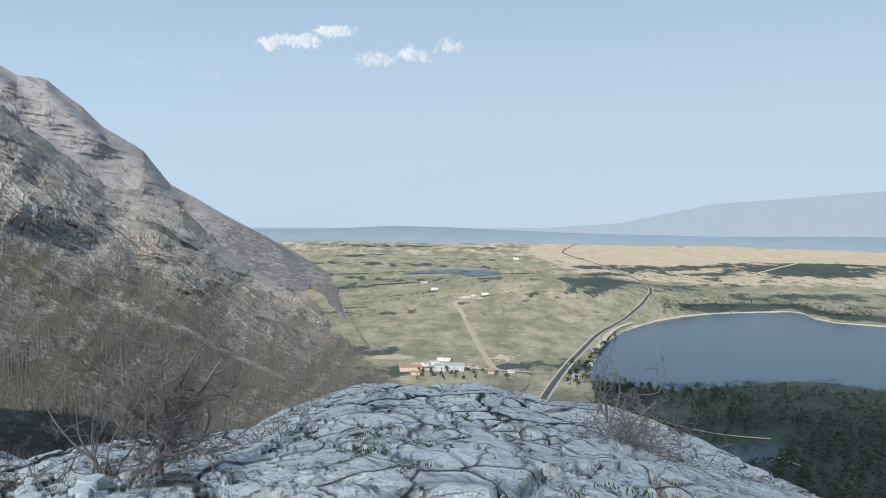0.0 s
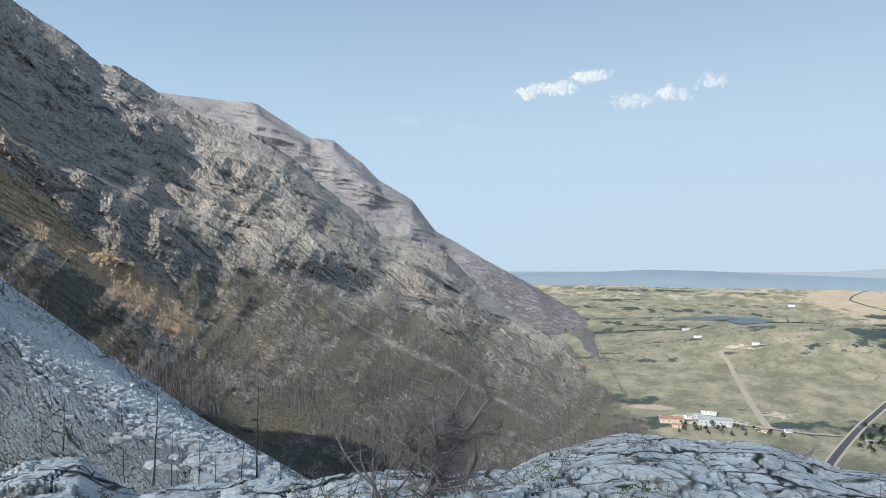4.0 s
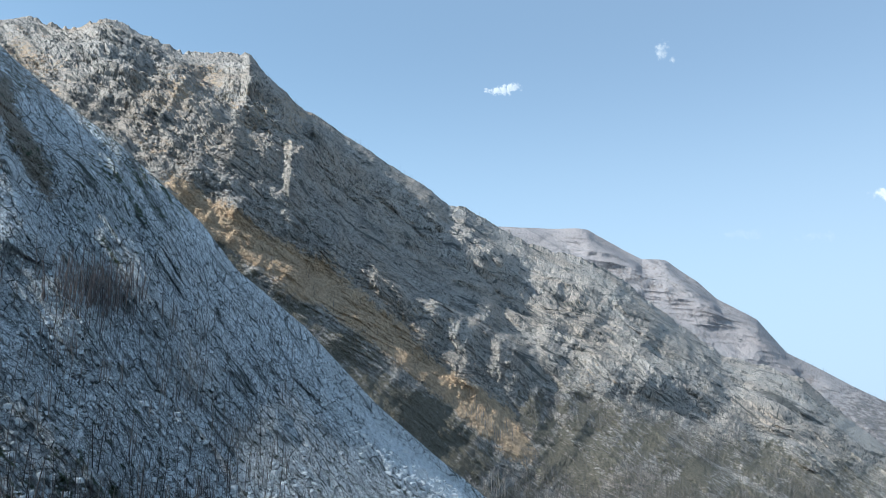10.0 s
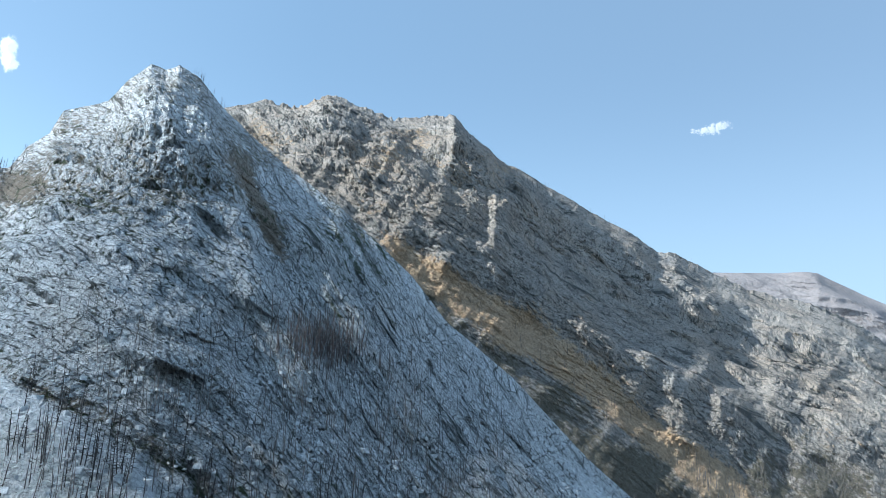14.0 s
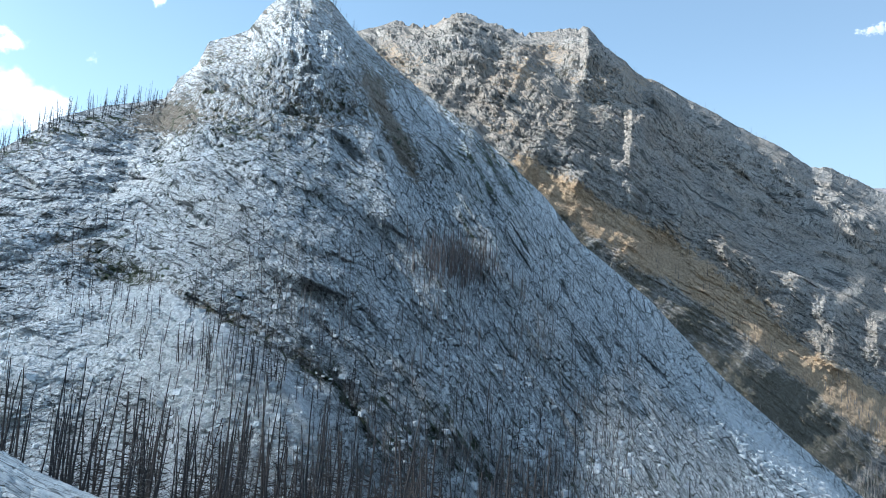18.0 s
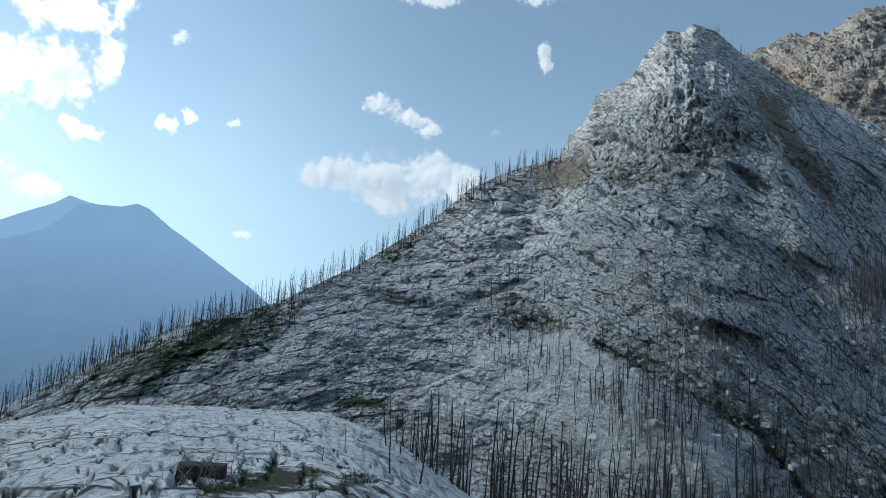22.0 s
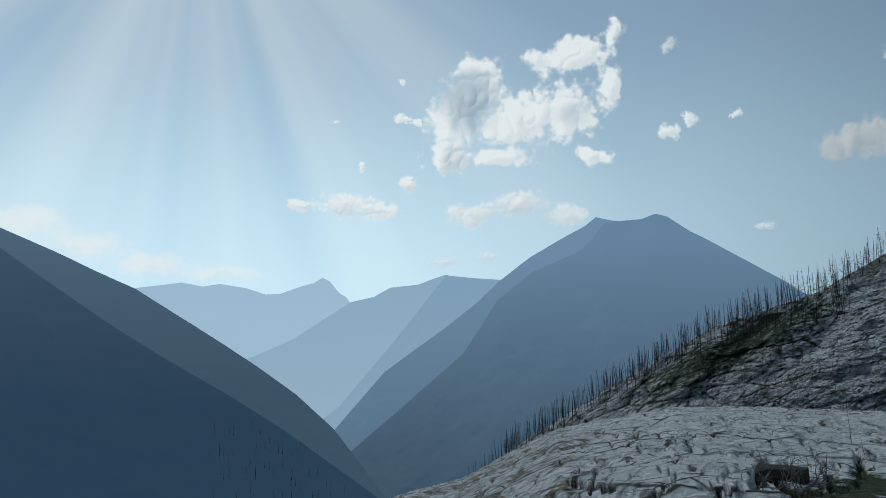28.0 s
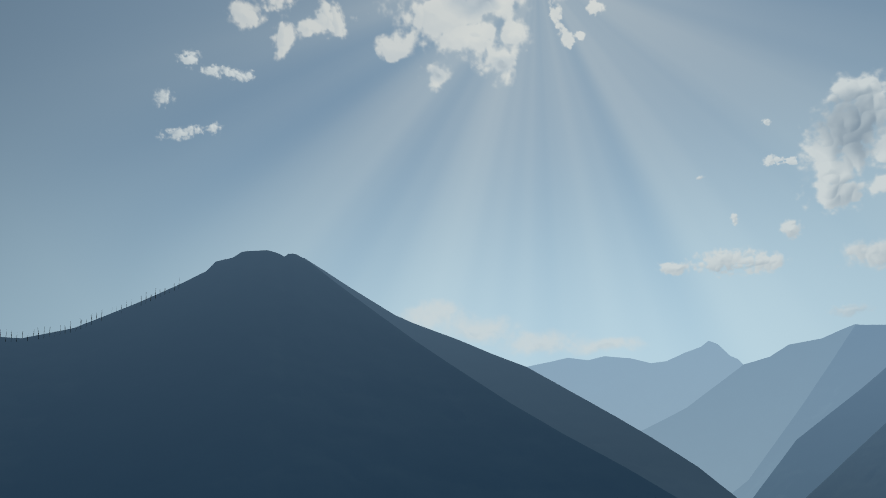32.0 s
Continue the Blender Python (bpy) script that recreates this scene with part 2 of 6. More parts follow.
        open_ = mixed(ns, ls, crack.outputs[0], patch.outputs[0], 1.0, 'MULTIPLY')
        col = mixed(ns, ls, col, joint_tone, mixed(ns, ls, open_, wt_.outputs[0], 1.0, 'MULTIPLY'))
        heights.append((cl.outputs["Color"], depth))
        heights.append((ramp_of(ns, ls, ed.outputs["Distance"], [(0.0, (0.0,)), (width * 2, (1.0,))]).outputs[0], depth * 0.8))
    if covers:
        at, sep = ns.new("ShaderNodeAttribute"), ns.new("ShaderNodeSeparateColor")
        at.attribute_name = "cover"
        ls.new(at.outputs["Color"], sep.inputs[0])
        for k, tone in enumerate(covers):
            spot_n = noise_of(ns, ls, 2.6 / size, 7, 0.75)
            tone_n = ramp_of(ns, ls, n3.outputs[0], [(0.3, tuple(t * 0.5 for t in tone)), (0.65, tone)])
            add = ns.new("ShaderNodeMath")
            add.operation = 'ADD'
            ls.new(sep.outputs[k], add.inputs[0])
            ls.new(spot_n.outputs[0], add.inputs[1])
            f = ramp_of(ns, ls, add.outputs[0], [(0.88, (0.0,)), (1.0, (1.0,))])
            col = mixed(ns, ls, col, tone_n.outputs[0], f.outputs[0])
    ls.new(col, b.inputs["Base Color"])
    last = None
    for h, dist in heights:
        bp = ns.new("ShaderNodeBump")
        bp.inputs["Strength"].default_value, bp.inputs["Distance"].default_value = bump, dist
        ls.new(h, bp.inputs["Height"])
        if last:
            ls.new(last, bp.inputs["Normal"])
        last = bp.outputs[0]
    ls.new(last, b.inputs["Normal"])
    # haze painted onto the rock as bluish emission of strength air
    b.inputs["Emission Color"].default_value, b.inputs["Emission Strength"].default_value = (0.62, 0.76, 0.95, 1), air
    return m


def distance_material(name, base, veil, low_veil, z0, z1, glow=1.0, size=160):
    """Far ground, a backdrop with kilometres of smoky air painted as emission, graded by height."""
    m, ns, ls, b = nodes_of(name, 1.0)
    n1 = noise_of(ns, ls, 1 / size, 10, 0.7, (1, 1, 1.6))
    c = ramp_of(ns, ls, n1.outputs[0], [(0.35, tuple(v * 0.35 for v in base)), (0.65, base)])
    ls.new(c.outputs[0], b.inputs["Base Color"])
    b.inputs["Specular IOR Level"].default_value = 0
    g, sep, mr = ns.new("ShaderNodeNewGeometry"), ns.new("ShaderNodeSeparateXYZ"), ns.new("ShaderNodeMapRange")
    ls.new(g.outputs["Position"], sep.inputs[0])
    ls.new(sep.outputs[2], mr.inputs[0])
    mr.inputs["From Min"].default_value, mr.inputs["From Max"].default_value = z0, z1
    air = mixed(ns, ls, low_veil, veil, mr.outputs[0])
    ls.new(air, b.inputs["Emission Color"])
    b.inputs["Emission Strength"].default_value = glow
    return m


def plain_material(name, colour, rough=0.8, vary=0.15, size=1.0):
    m, ns, ls, b = nodes_of(name, rough)
    n1 = noise_of(ns, ls, 1 / size, 6, 0.6)
    c = ramp_of(ns, ls, n1.outputs[0], [(0.3, tuple(v * (1 - vary) for v in colour)), (0.7, tuple(min(1, v * (1 + vary)) for v in colour))])
    ls.new(c.outputs[0], b.inputs["Base Color"])
    return m


limestone = rock_material("limestone", (0.89, 0.92, 0.925), (0.72, 0.75, 0.76), (0.79, 0.80, 0.795), 1.3, bump=0.9, grit=0.35, specks=((0.22, 0.66), (0.06, 0.64)), speck_tone=(0.26, 0.265, 0.25),
                          blocky=((2.6, 0.55, 0.05, 0.12, 0.93, 1.0), (0.9, 0.7, 0.05, 0.05, 0.92, 0.7)), dashes=((1.6, 0.3, 0.385, 0.14), (0.6, 0.4, 0.39, 0.06), (1.2, 2.2, 0.36, 0.10), (0.22, 0.7, 0.385, 0.02)), joint_tone=(0.045, 0.047, 0.040), covers=((0.22, 0.20, 0.15), (0.05, 0.065, 0.03), (0.55, 0.54, 0.52)))
rib_stone = rock_material("rib limestone", (0.95, 0.955, 0.96), (0.70, 0.71, 0.72), (0.60, 0.59, 0.57), 7, bump=1.0, grit=0.5, specks=((2.6, 0.63), (0.9, 0.63)), speck_tone=(0.09, 0.095, 0.08), 
                          blocky=((5.5, 0.5, 0.045, 0.5, 0.92, 0.55), (2.1, 0.6, 0.05, 0.2, 0.93, 0.4)), dashes=((7, 0.2, 0.395, 1.0), (2.6, 0.26, 0.41, 0.45), (5, 2.2, 0.375, 0.6), (1.5, 0.5, 0.415, 0.25), (0.7, 0.7, 0.405, 0.12)), joint_tone=(0.07, 0.075, 0.07), covers=((0.33, 0.275, 0.215), (0.065, 0.085, 0.045), (0.95, 0.955, 0.955)))
# first cover tone is dry grass, warmed and lightened to include sunlight
face_stone = rock_material("mountain rock", (0.52, 0.465, 0.41), (0.34, 0.305, 0.272), (0.44, 0.345, 0.26), 22, bump=1.0, grit=0.6, specks=((7, 0.61), (3, 0.62)), speck_tone=(0.11, 0.11, 0.085), 
                           dashes=((18, 0.16, 0.41, 2.4), (7, 0.2, 0.42, 1.1), (13, 2.2, 0.37, 1.2), (4, 0.5, 0.42, 0.6), (2, 0.7, 0.41, 0.3)), joint_tone=(0.09, 0.088, 0.08), covers=((0.62, 0.44, 0.28), (0.20, 0.175, 0.13), (0.54, 0.48, 0.42)))
# only the far ridge has haze put into its emission
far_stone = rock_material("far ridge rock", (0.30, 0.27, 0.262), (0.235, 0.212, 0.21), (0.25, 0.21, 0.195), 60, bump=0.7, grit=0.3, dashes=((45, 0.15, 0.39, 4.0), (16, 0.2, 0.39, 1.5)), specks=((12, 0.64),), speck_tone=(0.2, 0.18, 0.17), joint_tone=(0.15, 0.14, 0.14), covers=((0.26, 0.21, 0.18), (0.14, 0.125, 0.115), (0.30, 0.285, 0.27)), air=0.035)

# ---------------------------------------------------------------- building helpers
def shape(name, verts, faces, material, parent=None, smooth=True):
    """A mesh object from arrays of corners and of quads."""
    me = bpy.data.meshes.new(name)
    verts, faces = np.asarray(verts, np.float32), np.asarray(faces, np.int32)
    k = faces.shape[1]
    me.vertices.add(len(verts))
    me.vertices.foreach_set("co", verts.ravel())
    me.loops.add(faces.size)
    me.loops.foreach_set("vertex_index", faces.ravel())
    me.polygons.add(len(faces))
    me.polygons.foreach_set("loop_start", np.arange(0, faces.size, k, dtype=np.int32))
    me.polygons.foreach_set("loop_total", np.full(len(faces), k, np.int32))
    me.polygons.foreach_set("use_smooth", np.full(len(faces), smooth))
    me.update(calc_edges=True)
    me.materials.append(material)
    ob = new(name, me)
    ob.parent = parent
    return ob


def grid_faces(nu, nv, closed=False):
    i, j = np.meshgrid(np.arange(nu if closed else nu - 1), np.arange(nv - 1), indexing="ij")
    k = (i + 1) % nu
    return np.stack([i * nv + j, k * nv + j, k * nv + j + 1, i * nv + j + 1], -1).reshape(-1, 4)


def curve_of(points):
    """Functions of the bearing for the height angle and the distance of a line of (bearing, angle, distance)."""
    p = np.array(sorted(points), float)
    return (lambda a: np.interp(a, p[:, 0], p[:, 1])), (lambda a: np.interp(a, p[:, 0], p[:, 2]))


def smoothed(v, az, width):
    """A running mean over so many degrees of bearing."""
    n = max(1, int(width / (az[1] - az[0])))
    pad = np.concatenate([np.full(n, v[0]), v, np.full(n, v[-1])])
    w = np.hanning(2 * n + 1)
    return np.convolve(pad, w / w.sum(), "valid")


def hillside(top, bottom, az, rows, width=4.0, back=5):
    """Places of a slope that climbs evenly from the bottom line to the crest line, and falls away behind the crest."""
    te, tr = curve_of(top)
    be, br = curve_of(bottom)
    e1, e1s, r1 = te(az), smoothed(te(az), az, width), smoothed(tr(az), az, width)
    e0, r0 = smoothed(be(az), az, width), smoothed(br(az), az, width)
    t0, t1 = np.tan(np.radians(e0)), np.tan(np.radians(e1s))
    m = (r1 * t1 - r0 * t0) / (r1 - r0)
    s = np.linspace(0, 1, rows)[None, :] + 0 * az[:, None]
    t = t0[:, None] + (t1 - t0)[:, None] * s
    r = (r0 * (t0 - m))[:, None] / (t - m[:, None])
    z = EYE_Z + r * t + r * (np.tan(np.radians(e1)) - t1)[:, None] * s ** 5
    q = np.linspace(0, 1, back + 1)[None, 1:] + 0 * az[:, None]
    rb = r[:, -1:] * (1 + 0.22 * q)
    zb = z[:, -1:] - r[:, -1:] * 0.20 * q ** 1.4
    return np.radians(az[:, None] + 0 * np.hstack([r, rb])), np.hstack([r, rb]), np.hstack([z, zb]), np.hstack([s, 1 + q])


def placed(a, r, z):
    return np.stack([-np.sin(a) * r, np.cos(a) * r, z], -1).reshape(-1, 3)


def add_cover(ob, masks):
    """Stores three ground-cover masks with the mesh."""
    at = ob.data.attributes.new("cover", 'FLOAT_COLOR', 'POINT')
    rgba = np.ones((len(ob.data.vertices), 4), np.float32)
    for k, mask in enumerate(masks):
        rgba[:, k] = np.clip(mask, 0, 1).ravel()
    at.data.foreach_set("color", rgba.ravel())


def blob(az, el, a0, e0, wa, we, turn=0.0):
    """A soft oval patch on a slope, by bearing and height angle."""
    c, d = math.cos(radians(turn)), math.sin(radians(turn))
    u, v = (az - a0) * c + (el - e0) * d, -(az - a0) * d + (el - e0) * c
    return np.exp(-(u / wa) ** 2 - (v / we) ** 2)

# ---------------------------------------------------------------- the land: crest and foot lines as (bearing, height angle, distance)
RIB_TOP = [(24, -19, 330), (30, -15.6, 330), (37, -11.5, 320), (41, -8.5, 315), (45.3, -5.3, 310), (49.6, -1.8, 310), (55.4, 4.0, 312), (60.6, 8.0, 320),
           (63.5, 11.3, 327), (66.3, 13.6, 335), (69.5, 16.1, 350), (73.7, 18.5, 370), (77, 20.7, 395), (79.5, 22.5, 420), (81.3, 24.1, 438), (83, 24.8, 440),
           (83.9, 24.2, 436), (85.0, 24.4, 428), (86.3, 23.1, 418), (87.5, 21.3, 408), (90.3, 19.9, 386), (90.9, 18.2, 381), (92.1, 17.0, 370), (92.9, 15.4, 362),
           (96.8, 14.2, 325), (99.8, 12.7, 302), (102.7, 10.1, 288), (105.3, 8.3, 280), (108.3, 6.2, 274), (111.7, 4.3, 271), (113.8, 3.1, 273),
           (118, 1.7, 283), (120.5, 1.0, 290), (124.4, -1.3, 300), (128.6, -3.6, 308), (133.1, -6.4, 312), (137.7, -9.1, 314), (142, -13, 314)]
RIB_FOOT = [(24, -26, 30), (33, -22, 30), (41, -19, 60), (50, -16.5, 100), (60, -14.5, 120), (80, -13.5, 95), (88, -12.5, 100), (96, -11.5, 140), (104, -10, 170), (115, -8.5, 195), (128, -10, 230), (142, -17, 230)]
FACE_TOP = [(3.4, -12.5, 1060), (5.4, -10.9, 1220), (7.4, -8.6, 1540), (10, -5.8, 2280), (14.5, -3.7, 2380), (17.5, -0.9, 2370), (19.3, 0.8, 2350), (21.5, 1.6, 2300), (24.5, 2.4, 2220),
            (27.2, 4.5, 2150), (30.1, 6.7, 2080), (31.7, 8.2, 2050), (34.3, 9.4, 2000), (38.3, 10.5, 1930), (40.8, 11.9, 1880), (43.3, 13.3, 1730), (44.7, 13.4, 1700), (46.1, 14.5, 1670), (50.5, 16.9, 1560),
            (55.2, 19.5, 1450), (59.4, 21.9, 1360), (60.9, 23.3, 1330), (63.7, 23.3, 1310), (65.9, 23.0, 1300), (68.2, 23.6, 1300), (71.2, 24.4, 1310), (73.6, 23.2, 1310),
            (76.4, 23.4, 1310), (78.6, 22.5, 1310), (88, 20, 1300)]
FACE_FOOT = [(3.2, -13.2, 990), (6, -13.2, 960), (14, -15, 720), (25, -19, 470), (35, -17, 490), (45, -9, 510), (55, 0, 530), (65, 8, 560), (75, 15, 600), (88, 18, 620)]
RIDGE_TOP = [(5.6, -10.2, 1300), (6.4, -8.6, 1550), (7.2, -7.0, 1910), (8.0, -5.0, 2650), (8.8, -3.8, 2950), (10.2, -2.9, 3100), (13.6, -1.0, 3200), (16.3, 0.4, 3200), (18.5, 1.7, 3200), (20.2, 2.6, 3200), (22, 4.9, 3200), (24.6, 6.4, 3200),
             (25.9, 7.7, 3200), (28.1, 9.3, 3200), (29.8, 9.4, 3200), (31.9, 10.6, 3200), (33.8, 11.7, 3200), (40.6, 12.0, 3200), (48, 12, 3200)]
RIDGE_FOOT = [(5.6, -10.6, 1240), (8, -7, 1850), (10, -6.6, 2300), (20, -5, 2550), (48, 3, 2650)]



SLOPES, CRACKS = {}, {}


def line_of(*points):
    """The height angle along a line on a slope, as a function of the bearing."""
    p = np.array(sorted(points), float)
    return lambda az: np.interp(az, p[:, 0], p[:, 1])


def near_line(az, el, line, width, a0, a1, fade=2.0):
    on = np.clip((az - a0) / fade, 0, 1) * np.clip((a1 - az) / fade, 0, 1)
    return on * np.exp(-((el - line(az)) / width) ** 2)


def land(name, material, top, foot, az, rows, rough, size, seed=1, ridged=False, edge=0.25, grain=0.0, carve=None, cover=None, strata=None, label="", category="mountain", width=4.0):
    """One mountain side with folds and gullies; carve and cover add its own cliffs, slabs and growth."""
    a, r, z, s = hillside(top, foot, az, rows, width)
    d, el = np.degrees(a), np.degrees(np.arctan2(z - EYE_Z, r))
    x, y = -np.sin(a) * r, np.cos(a) * r
    hold = np.clip((1 - s) * 5 + edge, edge, 1) * np.clip(s * 6, 0, 1)
    hold = np.where(s > 1, edge, hold)
    rise = np.minimum(hold, np.where(s > 1, 0.12, np.clip((1 - s) * 5 + 0.12, 0.12, 1)))     # crests keep their line
    z = z + r * rough * rise * fbm(x / size, y / size, z / size * 1.4, 6, seed, ridged)
    r = r * (1 + rough * 1.2 * hold * fbm(x / size * 3 + 9, y / size * 3, z / size * 4, 5, seed + 40, True))
    if carve:
        r, z = carve(d, el, r, z, s, hold)
    if grain:                                                # broken rock, block by block
        r = r - hold * r * grain * np.random.default_rng(seed).standard_normal(r.shape) * np.clip(0.6 + fbm(d * 1.2, el * 1.6, d * 0, 3, seed + 70), 0.1, 1.4)
    ob = shape(name, placed(a, r, z), grid_faces(*r.shape), material, None, not grain)
    if cover:
        add_cover(ob, cover(d, el, s))
    if strata:
        at = ob.data.attributes.new("bed", 'FLOAT_VECTOR', 'POINT')
        at.data.foreach_set("vector", np.stack(strata(d, el), -1).astype(np.float32).ravel())
    SLOPES[name] = (placed(a, r, z).reshape(*r.shape, 3), d, el, s)
    return tagged(ob, label, category, kind="structure")


def blocks(u, v, turn, du, dv, seed):
    """Tilted rock blocks on a slope: a step for each block, and the joints between them."""
    c, n = math.cos(radians(turn)), math.sin(radians(turn))
    p, q = u * c + v * n, -u * n + v * c
    w = vnoise(u / du / 1.5, v / du / 1.5, u * 0, seed + 3)
    j, k = cells(p / du + 0.35 * w, q / dv + 0.35 * w, seed)
    return k - 0.5, np.clip(1 - j / 0.16, 0, 1)


DIP = np.cumsum(np.interp(np.arange(0, 180, 0.5), (20, 60, 68, 76, 84, 90, 97, 105, 118, 142), (1.2, 1.2, 1.3, 0.9, 0.5, 0.3, 0.12, 0.0, -0.25, -0.5))) * 0.5


def strata_rib(az, el):
    """Metres along the beds, metres across them, and how sharply bedded the rock is."""
    a = az + 0.5 * fbm(az * 0.15, el * 0.25, az * 0, 3, 141)
    g = np.interp(a, np.arange(0, 180, 0.5), DIP)
    return 7.3 * (az + 0.6 * el), 7.3 * (el - g), np.clip((90 - az) / 14, 0, 1)


def strata_face(az, el):
    w = 0.8 * fbm(az * 0.12, el * 0.2, az * 0, 4, 143)
    return 26 * (az + 0.5 * el), 23 * (el - 0.53 * az + w), np.clip(0.25 + CRACKS.get("crag", 0 * az) if CRACKS.get("crag", az[:1]).shape == az.shape else 0.5 + 0 * az, 0, 1)


def spur(az, el, marks, left, right):
    """A spur along a line on a slope, from 0 to 1: it swells on the one side of its crest and drops off on the other."""
    best, side = np.full(az.shape, 99.0), np.zeros(az.shape)
    for (a0, e0), (a1, e1) in zip(marks, marks[1:]):
        da, de = a1 - a0, e1 - e0
        t = np.clip(((az - a0) * da + (el - e0) * de) / (da * da + de * de), 0, 1)
        d = np.hypot(az - a0 - t * da, el - e0 - t * de)
        near = d < best
        best, side = np.where(near, d, best), np.where(near, da * (el - e0) - de * (az - a0), side)
    return np.exp(-(best / np.where(side > 0, left, right)) ** 2)


WHALEBACK = [(97.5, -0.6), (95.7, 0.2), (91.6, 1.4), (87.1, -1.3), (82.6, -3.9), (79, -7.6), (77.5, -11)]
GULLY = line_of((75, -9), (78.4, -4.6), (84.4, -2.0), (90.6, 1.2), (96, 3.4))
# ledges and folds of the rib: line, width on the lower and on the upper side, metres
RIB_FOLDS = [([(99.9, 7.8), (93.5, 3.8), (89.9, 1.8)], 0.5, 3.0, 5), ([(88.2, 6.4), (84.9, 4.5), (81.8, 3.4)], 0.6, 3.0, 9), ([(93, 9.5), (88, 8.6), (84, 6.8), (80, 5.6)], 0.5, 2.0, 5),
             ([(97.1, 12.8), (91.0, 13.1), (85.4, 10.5), (80.1, 10.2), (76, 8)], 0.6, 2.2, 6), ([(92.6, 15.5), (87.0, 18.4), (82, 18.9), (78, 17.6)], 0.7, 2.0, 7), ([(86.5, 22.2), (83, 21.6), (79.5, 20.4)], 0.5, 1.6, 5),
             ([(79, 18.5), (77.0, 14), (74.8, 9.0), (71, 4)], 2.0, 0.7, 9), ([(73, 15.5), (69.4, 11.3), (66, 5), (62, 0)], 1.8, 0.6, 8), ([(66, 9.5), (62, 3.6), (57, -3)], 1.5, 0.5, 7), ([(78, 4), (74, -1), (69, -7)], 1.8, 0.7, 6),
             ([(84.3, 24.2), (83.9, 21), (81.8, 18.2)], 1.6, 0.6, 9), ([(112, 1.5), (106, 0.3), (100, -1.6)], 0.4, 2.0, 3), ([(108, 4.5), (102, 4.2), (97, 1.8)], 0.4, 2.0, 3.5)]


def carve_rib(az, el, r, z, s, hold):
    flank = np.clip((88 - az) / 14, 0, 1)                     # the steep bedded flank
    along, across, _ = strata_rib(az, el)
    bed = fbm(across / 14, along / 110, az * 0, 3, 31, True)
    fine = fbm(across / 4.2, along / 46, az * 0, 4, 33, True, 0.65)
    k1, j1 = blocks(along, across, 0, 17, 6, 5)
    k2, j2 = blocks(along, across, 0, 6.5, 2.6, 6)
    slab = 1 - 0.65 * flank
    size = r / 420
    for marks, low, high, deep in RIB_FOLDS:
        r = r - hold * deep * spur(az, el, marks, low, high)
    r = r - hold * slab * size * (2.4 * k1 + 1.1 * k2 - 1.5 * j1 - 0.7 * j2)
    rugged = fbm(along / 30, across / 15, az * 0, 6, 35, True, 0.58)
    r = r - hold * size * ((0.25 + 0.75 * flank) * (4.5 * bed + 3.6 * fine) + (6.5 - 2.0 * flank) * rugged * (1 - 0.75 * spur(az, el, WHALEBACK, 5.0, 0.9)))
    dome = spur(az, el, WHALEBACK, 6.5, 0.9) * np.clip((el + 16) / 4, 0, 1)
    r = r - hold * 13 * dome
    r = r + hold * 5 * near_line(az, el, GULLY, 1.2, 74, 97, 3)
    CRACKS["rib"] = slab * np.maximum(j1, 0.6 * j2) + flank * np.clip(fine * 1.6 - 0.35, 0, 1)
    CRACKS["dome"] = dome
    head = np.clip((el - 14) / 4, 0, 1) * np.clip((az - 74) / 4, 0, 1) * np.clip((95 - az) / 3, 0, 1)
    r = r - hold * head * 6 * fbm(az * 0.8, el * 1.1, az * 0, 5, 71, True, 0.6)
    return r, z


def cover_rib(az, el, s):
    n = fbm(az * 0.16, el * 0.3, az * 0, 4, 77)
    growth = 0.19 + 0.10 * n + 0.08 * near_line(az, el, line_of((58, -13), (70, -9), (79, -3.5), (87, 1.2), (95, 4)), 2.2, 52, 98, 6) + 0.09 * 1.1 * np.clip((el - 7) / 5, 0, 1) * np.clip((96 - az) / 4, 0, 1) * np.clip((az - 60) / 6, 0, 1)
    growth = growth + 0.05 * np.clip((-2 - el) / 5, 0, 1) * np.clip((78 - az) / 6, 0, 1)
    growth = growth + 0.4 * (0.75 * blob(az, el, 119.5, -0.9, 7, 1.3, -28) + blob(az, el, 99.5, -4.6, 3, 0.6) + blob(az, el, 107, -4.2, 3, 0.5))
    growth = growth + 0.10 * np.clip((az - 111) / 4, 0, 1) + 0.16 * near_line(az, el, line_of((95, 13.8), (100, 11.4), (106, 6.6)), 1.4, 94, 108)
    growth = growth - 0.22 * blob(az, el, 87, -5.5, 7, 3.6, 25)
    soil = 0.18 + 0.12 * n + 0.03 * blob(az, el, 91, 17, 3.5, 3, 60) + 0.30 * near_line(az, el, line_of((72, 10), (75, 14), (77, 17.5), (79, 19)), 1.2, 72, 79) + 0.23 * np.clip((el - 10) / 5, 0, 1) * np.clip((98 - az) / 5, 0, 1) + 0.22 * near_line(az, el, line_of((74, -8), (82, -1.5), (92, 2), (104, 6)), 1.1, 72, 106, 5) + 0.2 * near_line(az, el, line_of((90, 14.6), (100, 11.5), (112, 3.4)), 1.2, 90, 113)
    top = line_of(*[(b, e) for b, e, _ in RIB_TOP])(az)
    scree = 0.58 * CRACKS["dome"] + 0.25 * blob(az, el, 87, -5.5, 7, 3.8, 25) + 0.30 * blob(az, el, 100, -2, 7, 3, -10) + 0.12 * n + 0.55 * np.clip((54 - az) / 4, 0, 1) * np.exp(-((top - el - 1.6) / 1.6) ** 2)
    growth = growth + 0.16 * CRACKS["rib"] - 0.16 * CRACKS["dome"] + 0.16 * near_line(az, el, GULLY, 1.1, 73, 98, 3)
    return soil, growth, scree


